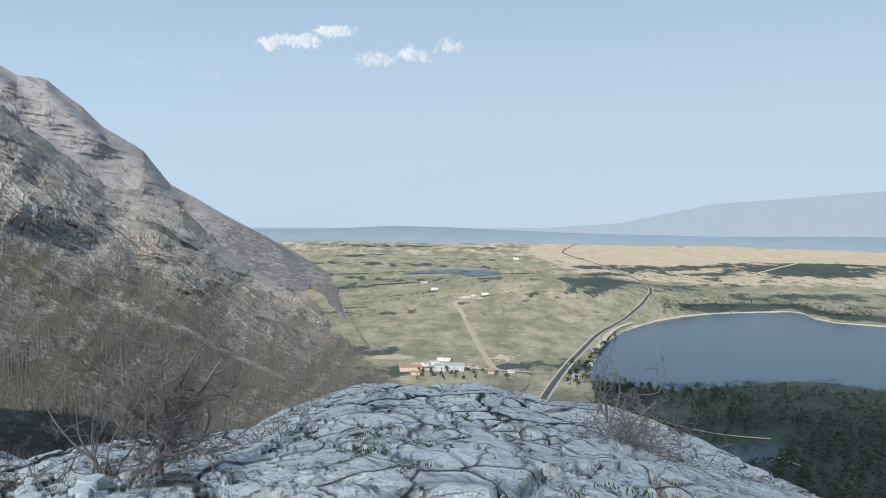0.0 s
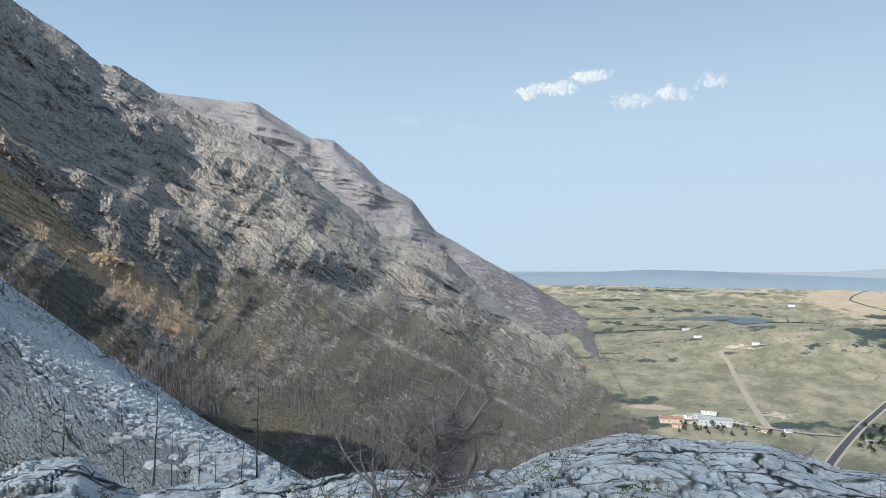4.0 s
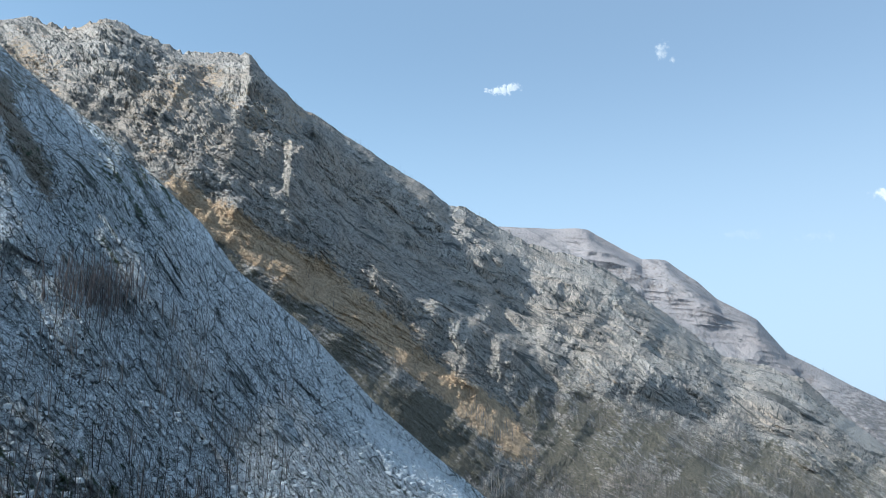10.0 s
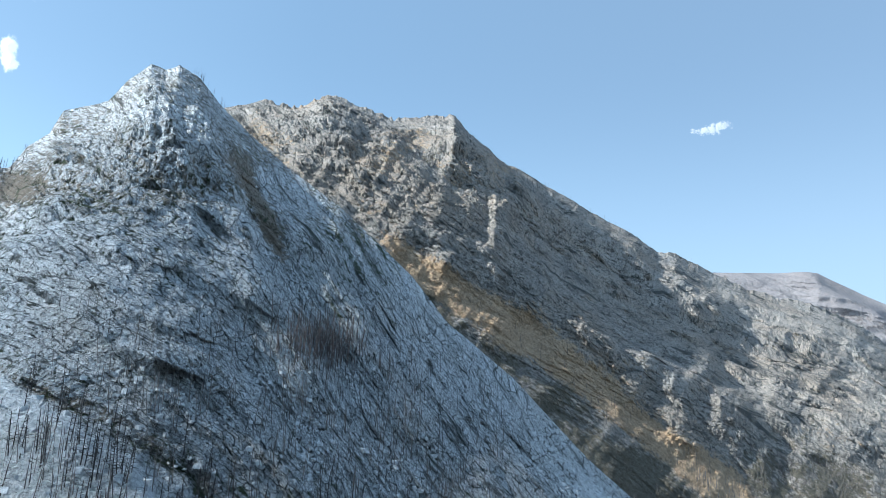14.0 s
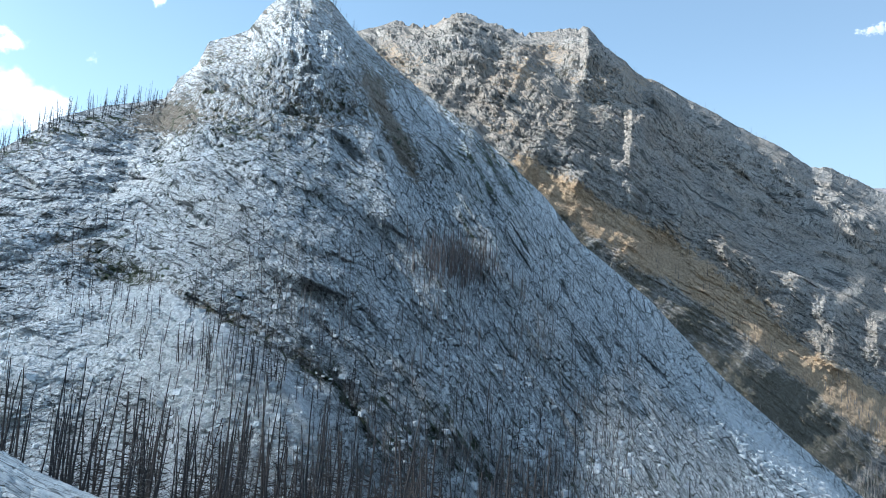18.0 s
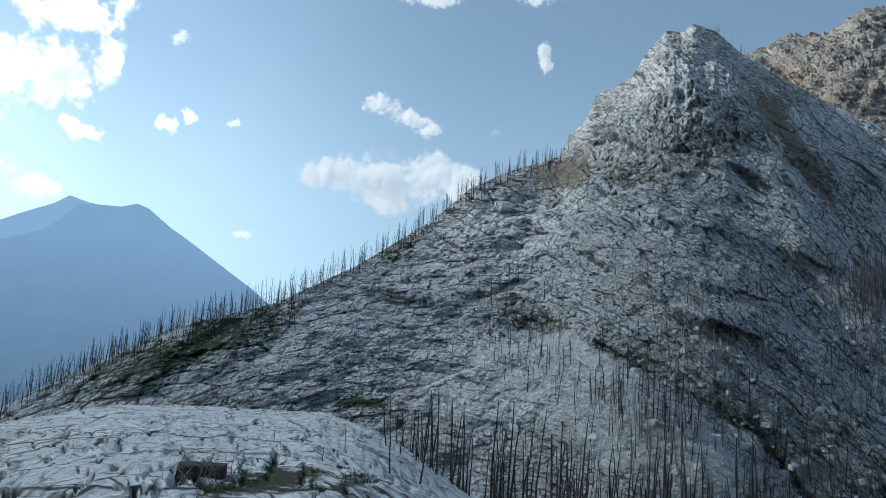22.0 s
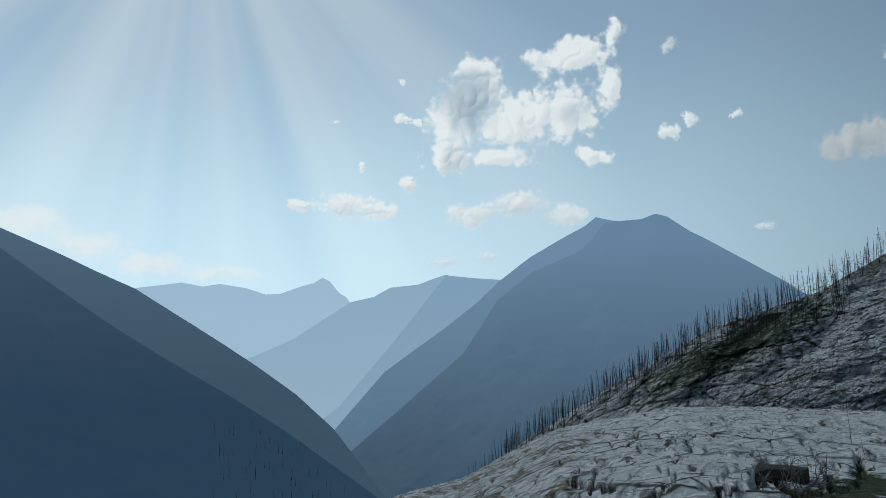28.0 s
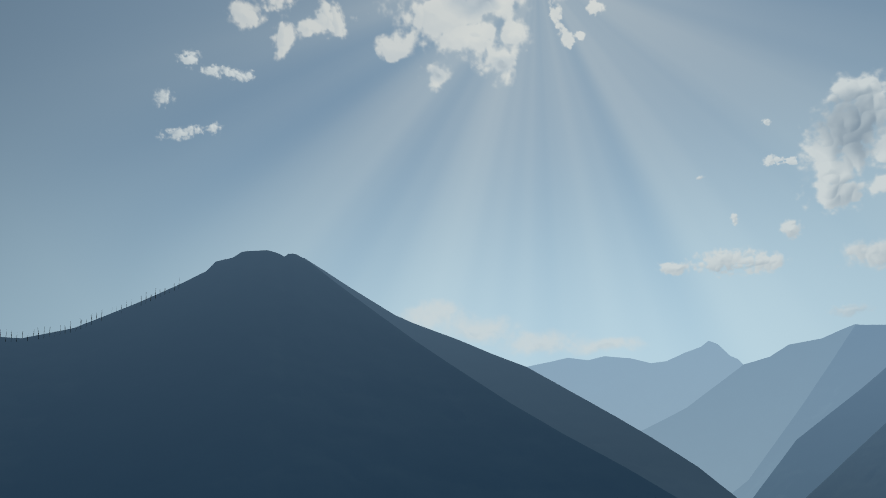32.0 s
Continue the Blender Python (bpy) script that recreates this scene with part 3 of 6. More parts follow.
CLIFF_LOW = line_of((13, -5), (17, -3.4), (21, -2.6), (24.6, -1.9), (30, -1.2), (36, 0.5), (39, 2.2), (41, 3.0), (45.6, 4.2), (48, 6.2), (54, 8.6), (60, 11))
CLIFF_CREST = line_of((14, -3.4), (20, -0.2), (25, 2.4), (32, 6.6), (38, 8.6), (44, 11.6))
CLIFF_WALL = line_of((44, 10.6), (46, 11.6), (50, 14), (55, 16.6), (60, 19.6), (63, 20))


# spurs of the face: line, width on the near and on the far side, metres
FACE_SPURS = [([(71, 21.6), (66.9, 20.2), (65.4, 18.9), (63.6, 16.7), (60.2, 14.8), (58, 13)], 4.0, 2.2, 48), ([(68, 17.8), (64.4, 14.5), (61, 12.3)], 1.6, 1.0, 16),
              ([(61, 23.6), (59.8, 21), (59.2, 18.4), (57, 16.6)], 3.0, 2.4, 26), ([(59.4, 19.5), (57, 16.8), (55.0, 12.6), (52.8, 10.2), (50.1, 8.1), (47.4, 6.1), (44.7, 3.8), (40.3, 1.4)], 3.0, 2.0, 28),
              ([(50.1, 7.0), (46.5, 4.4), (43.0, 2.8), (39.5, 0.6), (36, -1.2)], 1.4, 1.1, 20), ([(46.4, 3.0), (44.5, 1.5), (42, 0)], 0.9, 0.7, 12), ([(58, 15.8), (56, 14), (53.6, 12.2)], 1.4, 1.2, 7),
              ([(44.6, 13.4), (42.8, 11), (41.0, 9.4)], 2.0, 1.4, 34), ([(38.6, 10.4), (36.4, 7.8), (34.2, 6.0)], 2.0, 1.5, 36), ([(33.6, 9.2), (31.2, 6.9), (29.4, 4.4)], 2.0, 1.5, 48), ([(30, 6.4), (27.7, 3.8), (25.4, 1.7)], 1.5, 1.2, 36),
              ([(25.3, 2.5), (22.8, 0.8), (20.2, -1.4)], 1.5, 1.3, 42), ([(20.4, 1.2), (18.2, -1.2), (16.4, -3.6)], 1.3, 1.1, 46), ([(37, 3.8), (32, 1.4), (28.6, 0)], 1.4, 1.2, 26), ([(29.4, 0.4), (26.2, -1.0), (24.0, -2.8)], 1.2, 1.1, 32), ([(22.8, -1.6), (20, -3.2), (18.2, -4.8)], 1.2, 1.1, 38)]


def carve_face(az, el, r, z, s, hold):
    wob = 0.9 * fbm(az * 0.22, el * 0.1, az * 0, 4, 15)
    size = r / 1500
    crag = np.zeros_like(az)
    wa, we = az + 0.5 * fbm(az * 0.5, el * 0.5, az * 0, 3, 151), el + 0.5 * fbm(az * 0.5 + 9, el * 0.5, az * 0, 3, 152)
    for marks, low, high, deep in FACE_SPURS:
        f = spur(wa, we, marks, low, high)
        r = r - hold * 1.15 * deep * np.sqrt(size) * f
        crag = np.maximum(crag, 0.8 * f)
    for line, high, a0, a1 in ((CLIFF_LOW, 0.9, 13, 58), (CLIFF_CREST, 0.5, 13, 44), (CLIFF_WALL, 1.5, 44, 64)):
        d = el - line(az) - wob * high
        on = np.clip((az - a0) / 3, 0, 1) * np.clip((a1 - az) / 3, 0, 1) * np.clip(0.45 + 1.4 * vnoise(az * 0.6, el * 0, az * 0, int(a0 + a1)), 0, 1)
        r = r - hold * on * 0.026 * r * high * np.clip(d / high, -1, 1) * np.exp(-(d / (4 * high)) ** 2)
        crag = np.maximum(crag, on * np.exp(-(d / (1.2 * high)) ** 2))
    along, across, _ = strata_face(az, el)
    k2, j2 = blocks(along, across, 0, 24, 8, 26)
    col = fbm(along / 26, across / 20, az * 0, 4, 131, True, 0.6)
    r = r - hold * size * (1 + 5 * crag) * col
    CRACKS["crag"] = crag
    gul = fbm((az + 0.75 * el) * 0.42, (el - az) * 0.07, az * 0, 5, 35, True, 0.42)
    rugged = fbm((az + 0.62 * el) * 0.42, (el - 0.62 * az) * 0.20, az * 0, 7, 39, True, 0.56)
    r = r - hold * r * (0.007 * gul + 0.0065 * rugged * (0.6 + 0.9 * crag))
    r = r - hold * size * ((2 + 6 * crag) * k2 - (1 + 4 * crag) * j2)
    for gap, deep, seed in ((34, 13, 91), (13, 8, 93), (6, 4.2, 95)):
        lay = across / gap + 0.9 * fbm(az * 0.3, el * 0.3, az * 0, 4, seed)
        f = lay - np.floor(lay)
        r = r - hold * size * deep * (np.clip(f / 0.3, 0, 1) - f) * np.clip(0.2 + 1.7 * vnoise(az * 0.35, el * 0.6, az * 0, seed + 1), 0, 1)
    jag = np.clip((s - 0.982) / 0.016, 0, 1) * (s <= 1.0) * (np.clip((az - 14) / 3, 0, 1) * np.clip((46 - az) / 4, 0, 1) + np.clip((az - 58) / 3, 0, 1) * np.clip((79 - az) / 3, 0, 1) + 0.25)
    z = z + jag * 5 * fbm(az * 1.9, az * 0, az * 0, 4, 133, True)
    CRACKS["face"] = np.clip(0.3 * j2 + 0.5 * j2 * crag, 0, 1)
    return r, z


def cover_face(az, el, s):
    n = fbm(az * 0.2, el * 0.35, az * 0, 4, 97)
    streak = fbm((az + 0.9 * el) * 1.2, (el - az) * 0.15, az * 0, 3, 98)
    low = np.clip((CLIFF_LOW(az) - el + 0.5) / 2.5, 0, 1)
    # the long strip is dry grass with a sunlit patch painted into its colour
    dry = 0.22 + 0.22 * fbm(az * 0.3 + 40, el * 0.5, az * 0, 4, 99) + 0.5 * near_line(az, el, line_of((38, -4.8), (44.5, -0.3), (48, 2.2), (54, 6.6), (63, 11.0), (66, 13)), 1.5, 37, 67, 3)
    dry = dry + 0.12 * np.clip((el - 14) / 5, 0, 1)
    growth = 0.29 + 0.20 * low + 0.22 * n + 0.14 * streak
    rubble = 0.16 + 0.10 * streak + 0.30 * near_line(az, el, line_of((10.4, -12.6), (17, -9.4), (21, -7.3), (25.4, -5.4), (28.2, -3.6)), 0.35, 10, 29, 1)
    rubble = rubble + 0.22 * near_line(az, el, line_of((32.5, -6.4), (34.4, -4.6), (36.5, -2), (37.2, -0.8)), 0.6, 32.2, 37.6, 0.6) + 0.4 * blob(az, el, 16, -2.8, 1.6, 0.7, 30)
    rubble = rubble + 0.12 * CRACKS["crag"] * np.clip((el - CLIFF_LOW(az)) / 2, 0, 1)
    growth = growth - 0.22 * CRACKS["crag"]
    rubble = rubble + 0.10 * np.exp(-((s - 0.95) / 0.05) ** 2) * np.clip((az - 14) / 3, 0, 1) * np.clip((46 - az) / 4, 0, 1)
    # same strip again: less growth, more of the sunlit grass tone
    strip = near_line(az, el, line_of((38, -4.8), (44.5, -0.3), (48, 2.2), (54, 6.6), (63, 11.6), (66, 13)), 1.7, 37, 67, 3)
    growth = growth + 0.20 * CRACKS["face"] - 0.40 * strip
    dry = dry + 0.12 * strip
    return dry, growth, rubble


def carve_ridge(az, el, r, z, s, hold):
    for marks, low, high, deep in (([(34.5, 11.6), (33, 10.2), (30.5, 8.6)], 1.4, 0.5, 90), ([(28.6, 9.2), (27.2, 7.6), (25, 5.6)], 1.3, 0.5, 90), ([(23, 5.6), (21.6, 3.4), (20, 1.4)], 1.4, 0.5, 70), ([(12.4, -1.8), (11.6, -3.6), (10.6, -5)], 1.0, 0.5, 50)):
        r = r - hold * deep * spur(az, el, marks, low, high)
    return r - hold * 26 * fbm(el * 1.6 - az * 0.3, az * 0.25, az * 0, 4, 171, True), z


def cover_ridge(az, el, s):
    n = fbm(az * 0.3, el * 0.5, az * 0, 4, 57)
    return 0.34 + 0.15 * n, 0.30 + 0.22 * np.clip((18 - az) / 4, 0, 1) + 0.1 * n, 0.2 + 0 * az


land("mountain_rib", rib_stone, RIB_TOP, RIB_FOOT, np.linspace(24, 142, 1420), 430, 0.022, 85, seed=3, edge=0.14, grain=0.0009, carve=carve_rib, cover=cover_rib, strata=strata_rib,
     label="pale grey limestone rib with burnt trees and dark joints")
land("mountain_face", face_stone, FACE_TOP, FACE_FOOT, np.linspace(3.2, 88, 1050), 400, 0.016, 260, seed=12, ridged=True, edge=0.34, grain=0.0009, carve=carve_face, cover=cover_face, strata=strata_face, width=3.0,
     label="brown-grey rocky mountain face with ledges and burnt forest")
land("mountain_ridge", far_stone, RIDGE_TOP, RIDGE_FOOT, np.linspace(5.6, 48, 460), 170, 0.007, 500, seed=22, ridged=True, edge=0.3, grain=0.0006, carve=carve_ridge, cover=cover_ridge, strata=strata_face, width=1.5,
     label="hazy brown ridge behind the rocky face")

# far ranges across the valley, (name, painted haze high, painted haze low, crest, foot angle, foot distance, label)
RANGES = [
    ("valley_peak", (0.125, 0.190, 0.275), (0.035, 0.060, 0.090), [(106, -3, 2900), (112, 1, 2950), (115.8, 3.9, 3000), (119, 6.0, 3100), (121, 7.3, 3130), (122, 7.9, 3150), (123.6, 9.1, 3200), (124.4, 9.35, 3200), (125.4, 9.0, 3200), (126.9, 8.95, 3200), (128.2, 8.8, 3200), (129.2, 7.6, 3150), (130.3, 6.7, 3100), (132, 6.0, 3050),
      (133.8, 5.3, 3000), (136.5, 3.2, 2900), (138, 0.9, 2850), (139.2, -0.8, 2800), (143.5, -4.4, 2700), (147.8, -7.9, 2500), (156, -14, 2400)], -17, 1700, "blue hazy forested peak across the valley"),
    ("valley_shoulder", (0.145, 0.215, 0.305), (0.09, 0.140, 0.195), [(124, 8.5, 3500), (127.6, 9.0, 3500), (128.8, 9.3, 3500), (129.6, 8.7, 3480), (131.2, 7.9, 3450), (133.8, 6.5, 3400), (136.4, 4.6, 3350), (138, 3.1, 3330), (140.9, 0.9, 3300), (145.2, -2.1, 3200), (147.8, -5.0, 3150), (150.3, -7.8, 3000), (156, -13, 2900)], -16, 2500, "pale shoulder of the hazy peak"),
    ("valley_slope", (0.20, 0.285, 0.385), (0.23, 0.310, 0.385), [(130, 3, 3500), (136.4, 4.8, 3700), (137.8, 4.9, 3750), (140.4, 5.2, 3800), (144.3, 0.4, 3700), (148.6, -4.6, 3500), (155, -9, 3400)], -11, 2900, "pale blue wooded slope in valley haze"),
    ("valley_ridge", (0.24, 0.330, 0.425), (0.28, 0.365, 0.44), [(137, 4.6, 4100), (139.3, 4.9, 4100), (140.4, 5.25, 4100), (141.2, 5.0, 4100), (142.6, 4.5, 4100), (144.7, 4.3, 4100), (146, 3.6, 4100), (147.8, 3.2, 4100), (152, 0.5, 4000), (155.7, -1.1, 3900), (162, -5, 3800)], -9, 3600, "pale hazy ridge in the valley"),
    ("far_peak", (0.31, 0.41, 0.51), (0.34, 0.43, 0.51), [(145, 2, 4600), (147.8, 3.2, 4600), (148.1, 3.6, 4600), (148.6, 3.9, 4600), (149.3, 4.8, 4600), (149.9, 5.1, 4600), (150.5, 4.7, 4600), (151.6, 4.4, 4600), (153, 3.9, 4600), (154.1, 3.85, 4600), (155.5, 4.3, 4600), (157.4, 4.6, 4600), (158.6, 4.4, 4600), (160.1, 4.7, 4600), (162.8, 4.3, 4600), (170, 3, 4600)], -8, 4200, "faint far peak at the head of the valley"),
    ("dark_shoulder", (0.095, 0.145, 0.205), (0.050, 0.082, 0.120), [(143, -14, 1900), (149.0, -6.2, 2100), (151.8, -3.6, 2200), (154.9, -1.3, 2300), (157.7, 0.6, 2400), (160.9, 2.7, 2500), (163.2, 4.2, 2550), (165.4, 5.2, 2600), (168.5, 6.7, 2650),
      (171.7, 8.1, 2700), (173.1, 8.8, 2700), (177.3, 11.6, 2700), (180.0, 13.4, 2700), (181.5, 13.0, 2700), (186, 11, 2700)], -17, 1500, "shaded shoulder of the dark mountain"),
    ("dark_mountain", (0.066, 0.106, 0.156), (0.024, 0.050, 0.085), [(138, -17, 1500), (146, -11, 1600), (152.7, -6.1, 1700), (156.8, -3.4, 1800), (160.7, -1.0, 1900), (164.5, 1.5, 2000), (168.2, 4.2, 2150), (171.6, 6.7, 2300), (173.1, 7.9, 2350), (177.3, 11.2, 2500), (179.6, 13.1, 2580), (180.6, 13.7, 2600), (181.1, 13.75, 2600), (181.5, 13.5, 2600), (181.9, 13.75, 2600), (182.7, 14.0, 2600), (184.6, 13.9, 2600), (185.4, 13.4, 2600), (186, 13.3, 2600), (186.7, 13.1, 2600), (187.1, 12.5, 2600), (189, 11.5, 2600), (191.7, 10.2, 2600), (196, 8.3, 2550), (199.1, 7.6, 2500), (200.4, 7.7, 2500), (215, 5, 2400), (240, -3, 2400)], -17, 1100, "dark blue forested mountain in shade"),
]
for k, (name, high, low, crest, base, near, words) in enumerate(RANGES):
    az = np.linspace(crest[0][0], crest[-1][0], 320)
    # ranges named dark get a darker base and dimmer emission in place of shade
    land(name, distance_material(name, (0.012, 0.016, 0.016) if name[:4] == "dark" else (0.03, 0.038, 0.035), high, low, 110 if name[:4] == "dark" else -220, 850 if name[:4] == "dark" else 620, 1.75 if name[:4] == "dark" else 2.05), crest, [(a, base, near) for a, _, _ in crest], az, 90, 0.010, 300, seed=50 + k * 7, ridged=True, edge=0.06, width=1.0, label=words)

# ---------------------------------------------------------------- ground sheet, lake
SHORE_FAR = [(-60, 2000), (-40, 1980), (-31, 2090), (-28, 2100), (-26.7, 2170), (-26.0, 2280), (-25.2, 2310), (-20.4, 2160), (-18, 2040), (-16.1, 1910), (-13.7, 1690), (-12.6, 1530), (-12.0, 1400), (-11.4, 1190), (-11.2, 1180)]
SHORE_NEAR = [(-60, 1150), (-40, 1190), (-31.1, 1205), (-25.4, 1235), (-22, 1190), (-17.8, 1120), (-14, 1135), (-11.4, 1165), (-11.2, 1178)]
GROUND_AZ = np.concatenate([np.arange(-62, 15, 0.16), np.arange(15, 298, 2.0)])
RINGS = np.concatenate([np.geomspace(5, 640, 46), np.geomspace(650, 3000, 260), np.geomspace(3020, 4900, 70)])


def table(points):
    p = np.array(sorted(points), float)
    return lambda a: np.interp(a, p[:, 0], p[:, 1])


shore_far, shore_near = table(SHORE_FAR), table(SHORE_NEAR)


def lake_depth(az, r):
    """Metres inside the lake's shore line, negative outside it."""
    side = np.where((az < -11.2) & (az > -62), 1.0, -1.0)
    return np.where(side > 0, np.minimum(np.minimum(shore_far(az) - r, r - shore_near(az)), (-11.2 - az) * 20), -60)


def ground_height(x, y):
    r, az = np.hypot(x, y), np.degrees(np.arctan2(-x, y))
    hill = EYE_Z - 9 - 0.80 * r
    plain = 6 + 5 * fbm(x / 260, y / 260, x * 0, 4, 5)
    for kx, ky, h, w in ((210, 2330, 62, 300), (430, 2120, 34, 200), (40, 2050, 16, 180), (-20, 2700, 30, 260), (520, 2500, 30, 260)):
        plain = plain + h * np.exp(-((x - kx) ** 2 + (y - ky) ** 2) / w ** 2)
    plain = plain + 16 * np.exp(-((az + 29) / 6) ** 2 - ((r - 1130) / 120) ** 2)
    t = np.clip((r - 2500) / 2400, 0, 1)
    plain = plain + (EYE_Z - 48) * t ** 1.1 * np.clip(y / 500, 0, 1) * (1 + 0.05 * fbm(x / 700, y / 350, x * 0, 4, 8))
    plain = plain - 280 * np.clip((-y - 250) / 700, 0, 1)
    d = lake_depth(az, r)
    plain = np.where(d > -60, plain + (np.minimum(-d * 0.05, 3.0) - plain) * np.clip((d + 60) / 50, 0, 1), plain)
    inlet = np.exp(-((az + 21.5) / 4.2) ** 2 - ((r - 815 + 9 * (az + 21.5)) / 52) ** 2) * (1 + 0.5 * vnoise(x / 40, y / 40, x * 0, 6))
    plain = plain - 16 * inlet
    return np.maximum(hill, plain)


def on_ground(az, el):
    """Where the line of sight at that bearing and height angle meets the valley floor."""
    r = np.geomspace(640, 4880, 1400)
    a = radians(az)
    z = ground_height(-math.sin(a) * r, math.cos(a) * r)
    k = int(np.argmax(z >= EYE_Z + r * math.tan(radians(el))))
    return Vector((-math.sin(a) * r[k], math.cos(a) * r[k], z[k]))


A, Rr = np.meshgrid(np.radians(GROUND_AZ), RINGS, indexing="ij")
gx, gy = -np.sin(A) * Rr, np.cos(A) * Rr
gz = ground_height(gx, gy)
gaz, gel = np.degrees(A), np.degrees(np.arctan2(gz - EYE_Z, Rr))

m, ns, ls, b = nodes_of("valley floor", 0.95)
n1, n2, n3 = noise_of(ns, ls, 1 / 60, 8, 0.7, (1, 0.5, 1), (0, 0, 20)), noise_of(ns, ls, 1 / 320, 5, 0.6), noise_of(ns, ls, 1 / 9, 6, 0.7)
tone = ramp_of(ns, ls, n1.outputs[0], [(0.40, (0.185, 0.180, 0.12)), (0.47, (0.245, 0.230, 0.155)), (0.53, (0.30, 0.268, 0.185)), (0.62, (0.38, 0.335, 0.245))])
shade = ramp_of(ns, ls, n3.outputs[0], [(0.32, (0.6,)), (0.6, (1.0,))])
col = mixed(ns, ls, tone.outputs[0], shade.outputs[0], 0.7, 'MULTIPLY')
at, sep = ns.new("ShaderNodeAttribute"), ns.new("ShaderNodeSeparateColor")
at.attribute_name = "cover"
ls.new(at.outputs["Color"], sep.inputs[0])
# second cover is woods, darkened and bluish to include cloud shade at the shore
for k, (lo, hi) in enumerate((((0.36, 0.29, 0.20), (0.46, 0.37, 0.265)), ((0.024, 0.036, 0.034), (0.058, 0.074, 0.062)), ((0.42, 0.35, 0.27), (0.55, 0.47, 0.38)))):
    t2 = ramp_of(ns, ls, n1.outputs[0], [(0.3, lo), (0.65, hi)])
    add = ns.new("ShaderNodeMath")
    add.operation = 'ADD'
    ls.new(sep.outputs[k], add.inputs[0])
    ls.new((n1 if k < 2 else n3).outputs[0], add.inputs[1])
    f = ramp_of(ns, ls, add.outputs[0], [(0.92, (0.0,)), (1.02, (1.0,))])
    col = mixed(ns, ls, col, t2.outputs[0], f.outputs[0])
ls.new(col, b.inputs["Base Color"])
ground_mat = m
ground = shape("ground", np.stack([gx, gy, gz], -1).reshape(-1, 3), grid_faces(*gx.shape, closed=True), ground_mat)
tagged(ground, "dry grassland valley floor with fields and low knolls", "ground", kind="structure")
lake_in = lake_depth(gaz, Rr)
far_n = fbm(gx / 420, gy / 160, gx * 0, 4, 44)
wheat = 0.7 * blob(gaz, gel, 3.6, -10.2, 2.2, 0.3) + 0.55 * np.clip((-6 - gaz) / 5, 0, 1) * np.clip((gel + 4.6 + 0.5 * far_n) / 0.7, 0, 1) + 0.42 * np.clip((gel + 3.6) / 1.5, 0, 1) + 0.12 * far_n
woods = 0.33 + 0.36 * far_n
woods = woods + 0.5 * np.clip((-11.5 - gaz) / 1, 0, 1) * np.clip((1240 - Rr) / 50, 0, 1)
woods = woods + 0.45 * np.exp(-((lake_in + 120) / 90) ** 2) * np.clip((-17 - gaz) / 2, 0, 1) * (Rr > 1700)
woods = woods + 0.5 * blob(gaz, gel, -11.5, -4.3, 2.2, 0.7) + 0.35 * blob(gaz, gel, -28, -3.0, 4, 0.35) + 0.3 * blob(gaz, gel, 4, -1.7, 6, 0.3)
for el0, a0, a1, wide in ((-1.75, -7, 11, 0.10), (-2.25, -2, 12, 0.13), (-2.75, -5, 4, 0.08), (-3.15, 0, 11, 0.16), (-3.35, -6, 1, 0.10), (-1.5, -30, -12, 0.06), (-2.35, -24, -17, 0.07), (-4.3, -1, 8, 0.15), (-5.3, -12, -6, 0.35)):
    woods = woods + 0.32 * near_line(gaz, gel + 0.12 * far_n, line_of((a0, el0), (a1, el0 + 0.15)), wide, a0, a1, 1.0) * np.clip(0.4 + 1.8 * fbm(gaz * 1.8, gel * 5, gaz * 0, 3, 46), 0, 1)
# more of the dark woods cover near the shore, cloud shade painted in
woods = woods + 0.25 * np.clip((-11.5 - gaz) / 1, 0, 1) * np.clip((1060 - Rr) / 40, 0, 1)
woods = woods + 0.4 * (np.abs(gaz - 150) < 135)
woods = woods - 0.35 * blob(gaz, gel, -5, -8.0, 7, 1.8) - 0.4 * blob(gaz, gel, -2, -12.0, 7, 0.8)
woods = np.where(Rr > 3600, woods * 0.6 + 0.12 * fbm(gx / 300, gy / 90, gx * 0, 4, 48), woods)
bare = 0.14 + 0.7 * np.exp(-((lake_in + 9) / 9) ** 2) * (Rr > 1190) + 0.75 * blob(gaz, gel, 0.2, -10.9, 3.0, 0.36) + 0.4 * blob(gaz, gel, -4.9, -10.1, 1.6, 0.35) + 0.5 * blob(gaz, gel, -2.2, -5.6, 1.6, 0.16)
add_cover(ground, (wheat, woods, bare))

water_mat, ns, ls, b = nodes_of("lake water", 0.2)
b.inputs["Base Color"].default_value = (0.015, 0.041, 0.074, 1)
b.inputs["Specular IOR Level"].default_value = 0.14
rip = noise_of(ns, ls, 0.25, 5, 0.6)
bp = ns.new("ShaderNodeBump")
bp.inputs["Strength"].default_value, bp.inputs["Distance"].default_value = 0.25, 0.6
ls.new(rip.outputs[0], bp.inputs["Height"])
ls.new(bp.outputs[0], b.inputs["Normal"])
laz = np.linspace(-61, -11.2, 60)
lr = np.linspace(0, 1, 12)[None, :]
la, lrr = np.radians(laz[:, None] + 0 * lr), shore_near(laz)[:, None] - 40 + (shore_far(laz) - shore_near(laz) + 80)[:, None] * lr
tagged(shape("lake", placed(la, lrr, 0 * lrr + 0.4), grid_faces(60, 12), water_mat), "still blue lake below the mountain", "lake", kind="structure")
iaz = np.linspace(-30, -12, 20)
ia, ir = np.radians(iaz[:, None] + 0 * lr), 700 + 260 * lr + 0 * iaz[:, None]
# darkened, duller water stands in for trees mirrored in the inlet
dark_water, ns, ls, b = nodes_of("water darkened as reflection", 0.12)
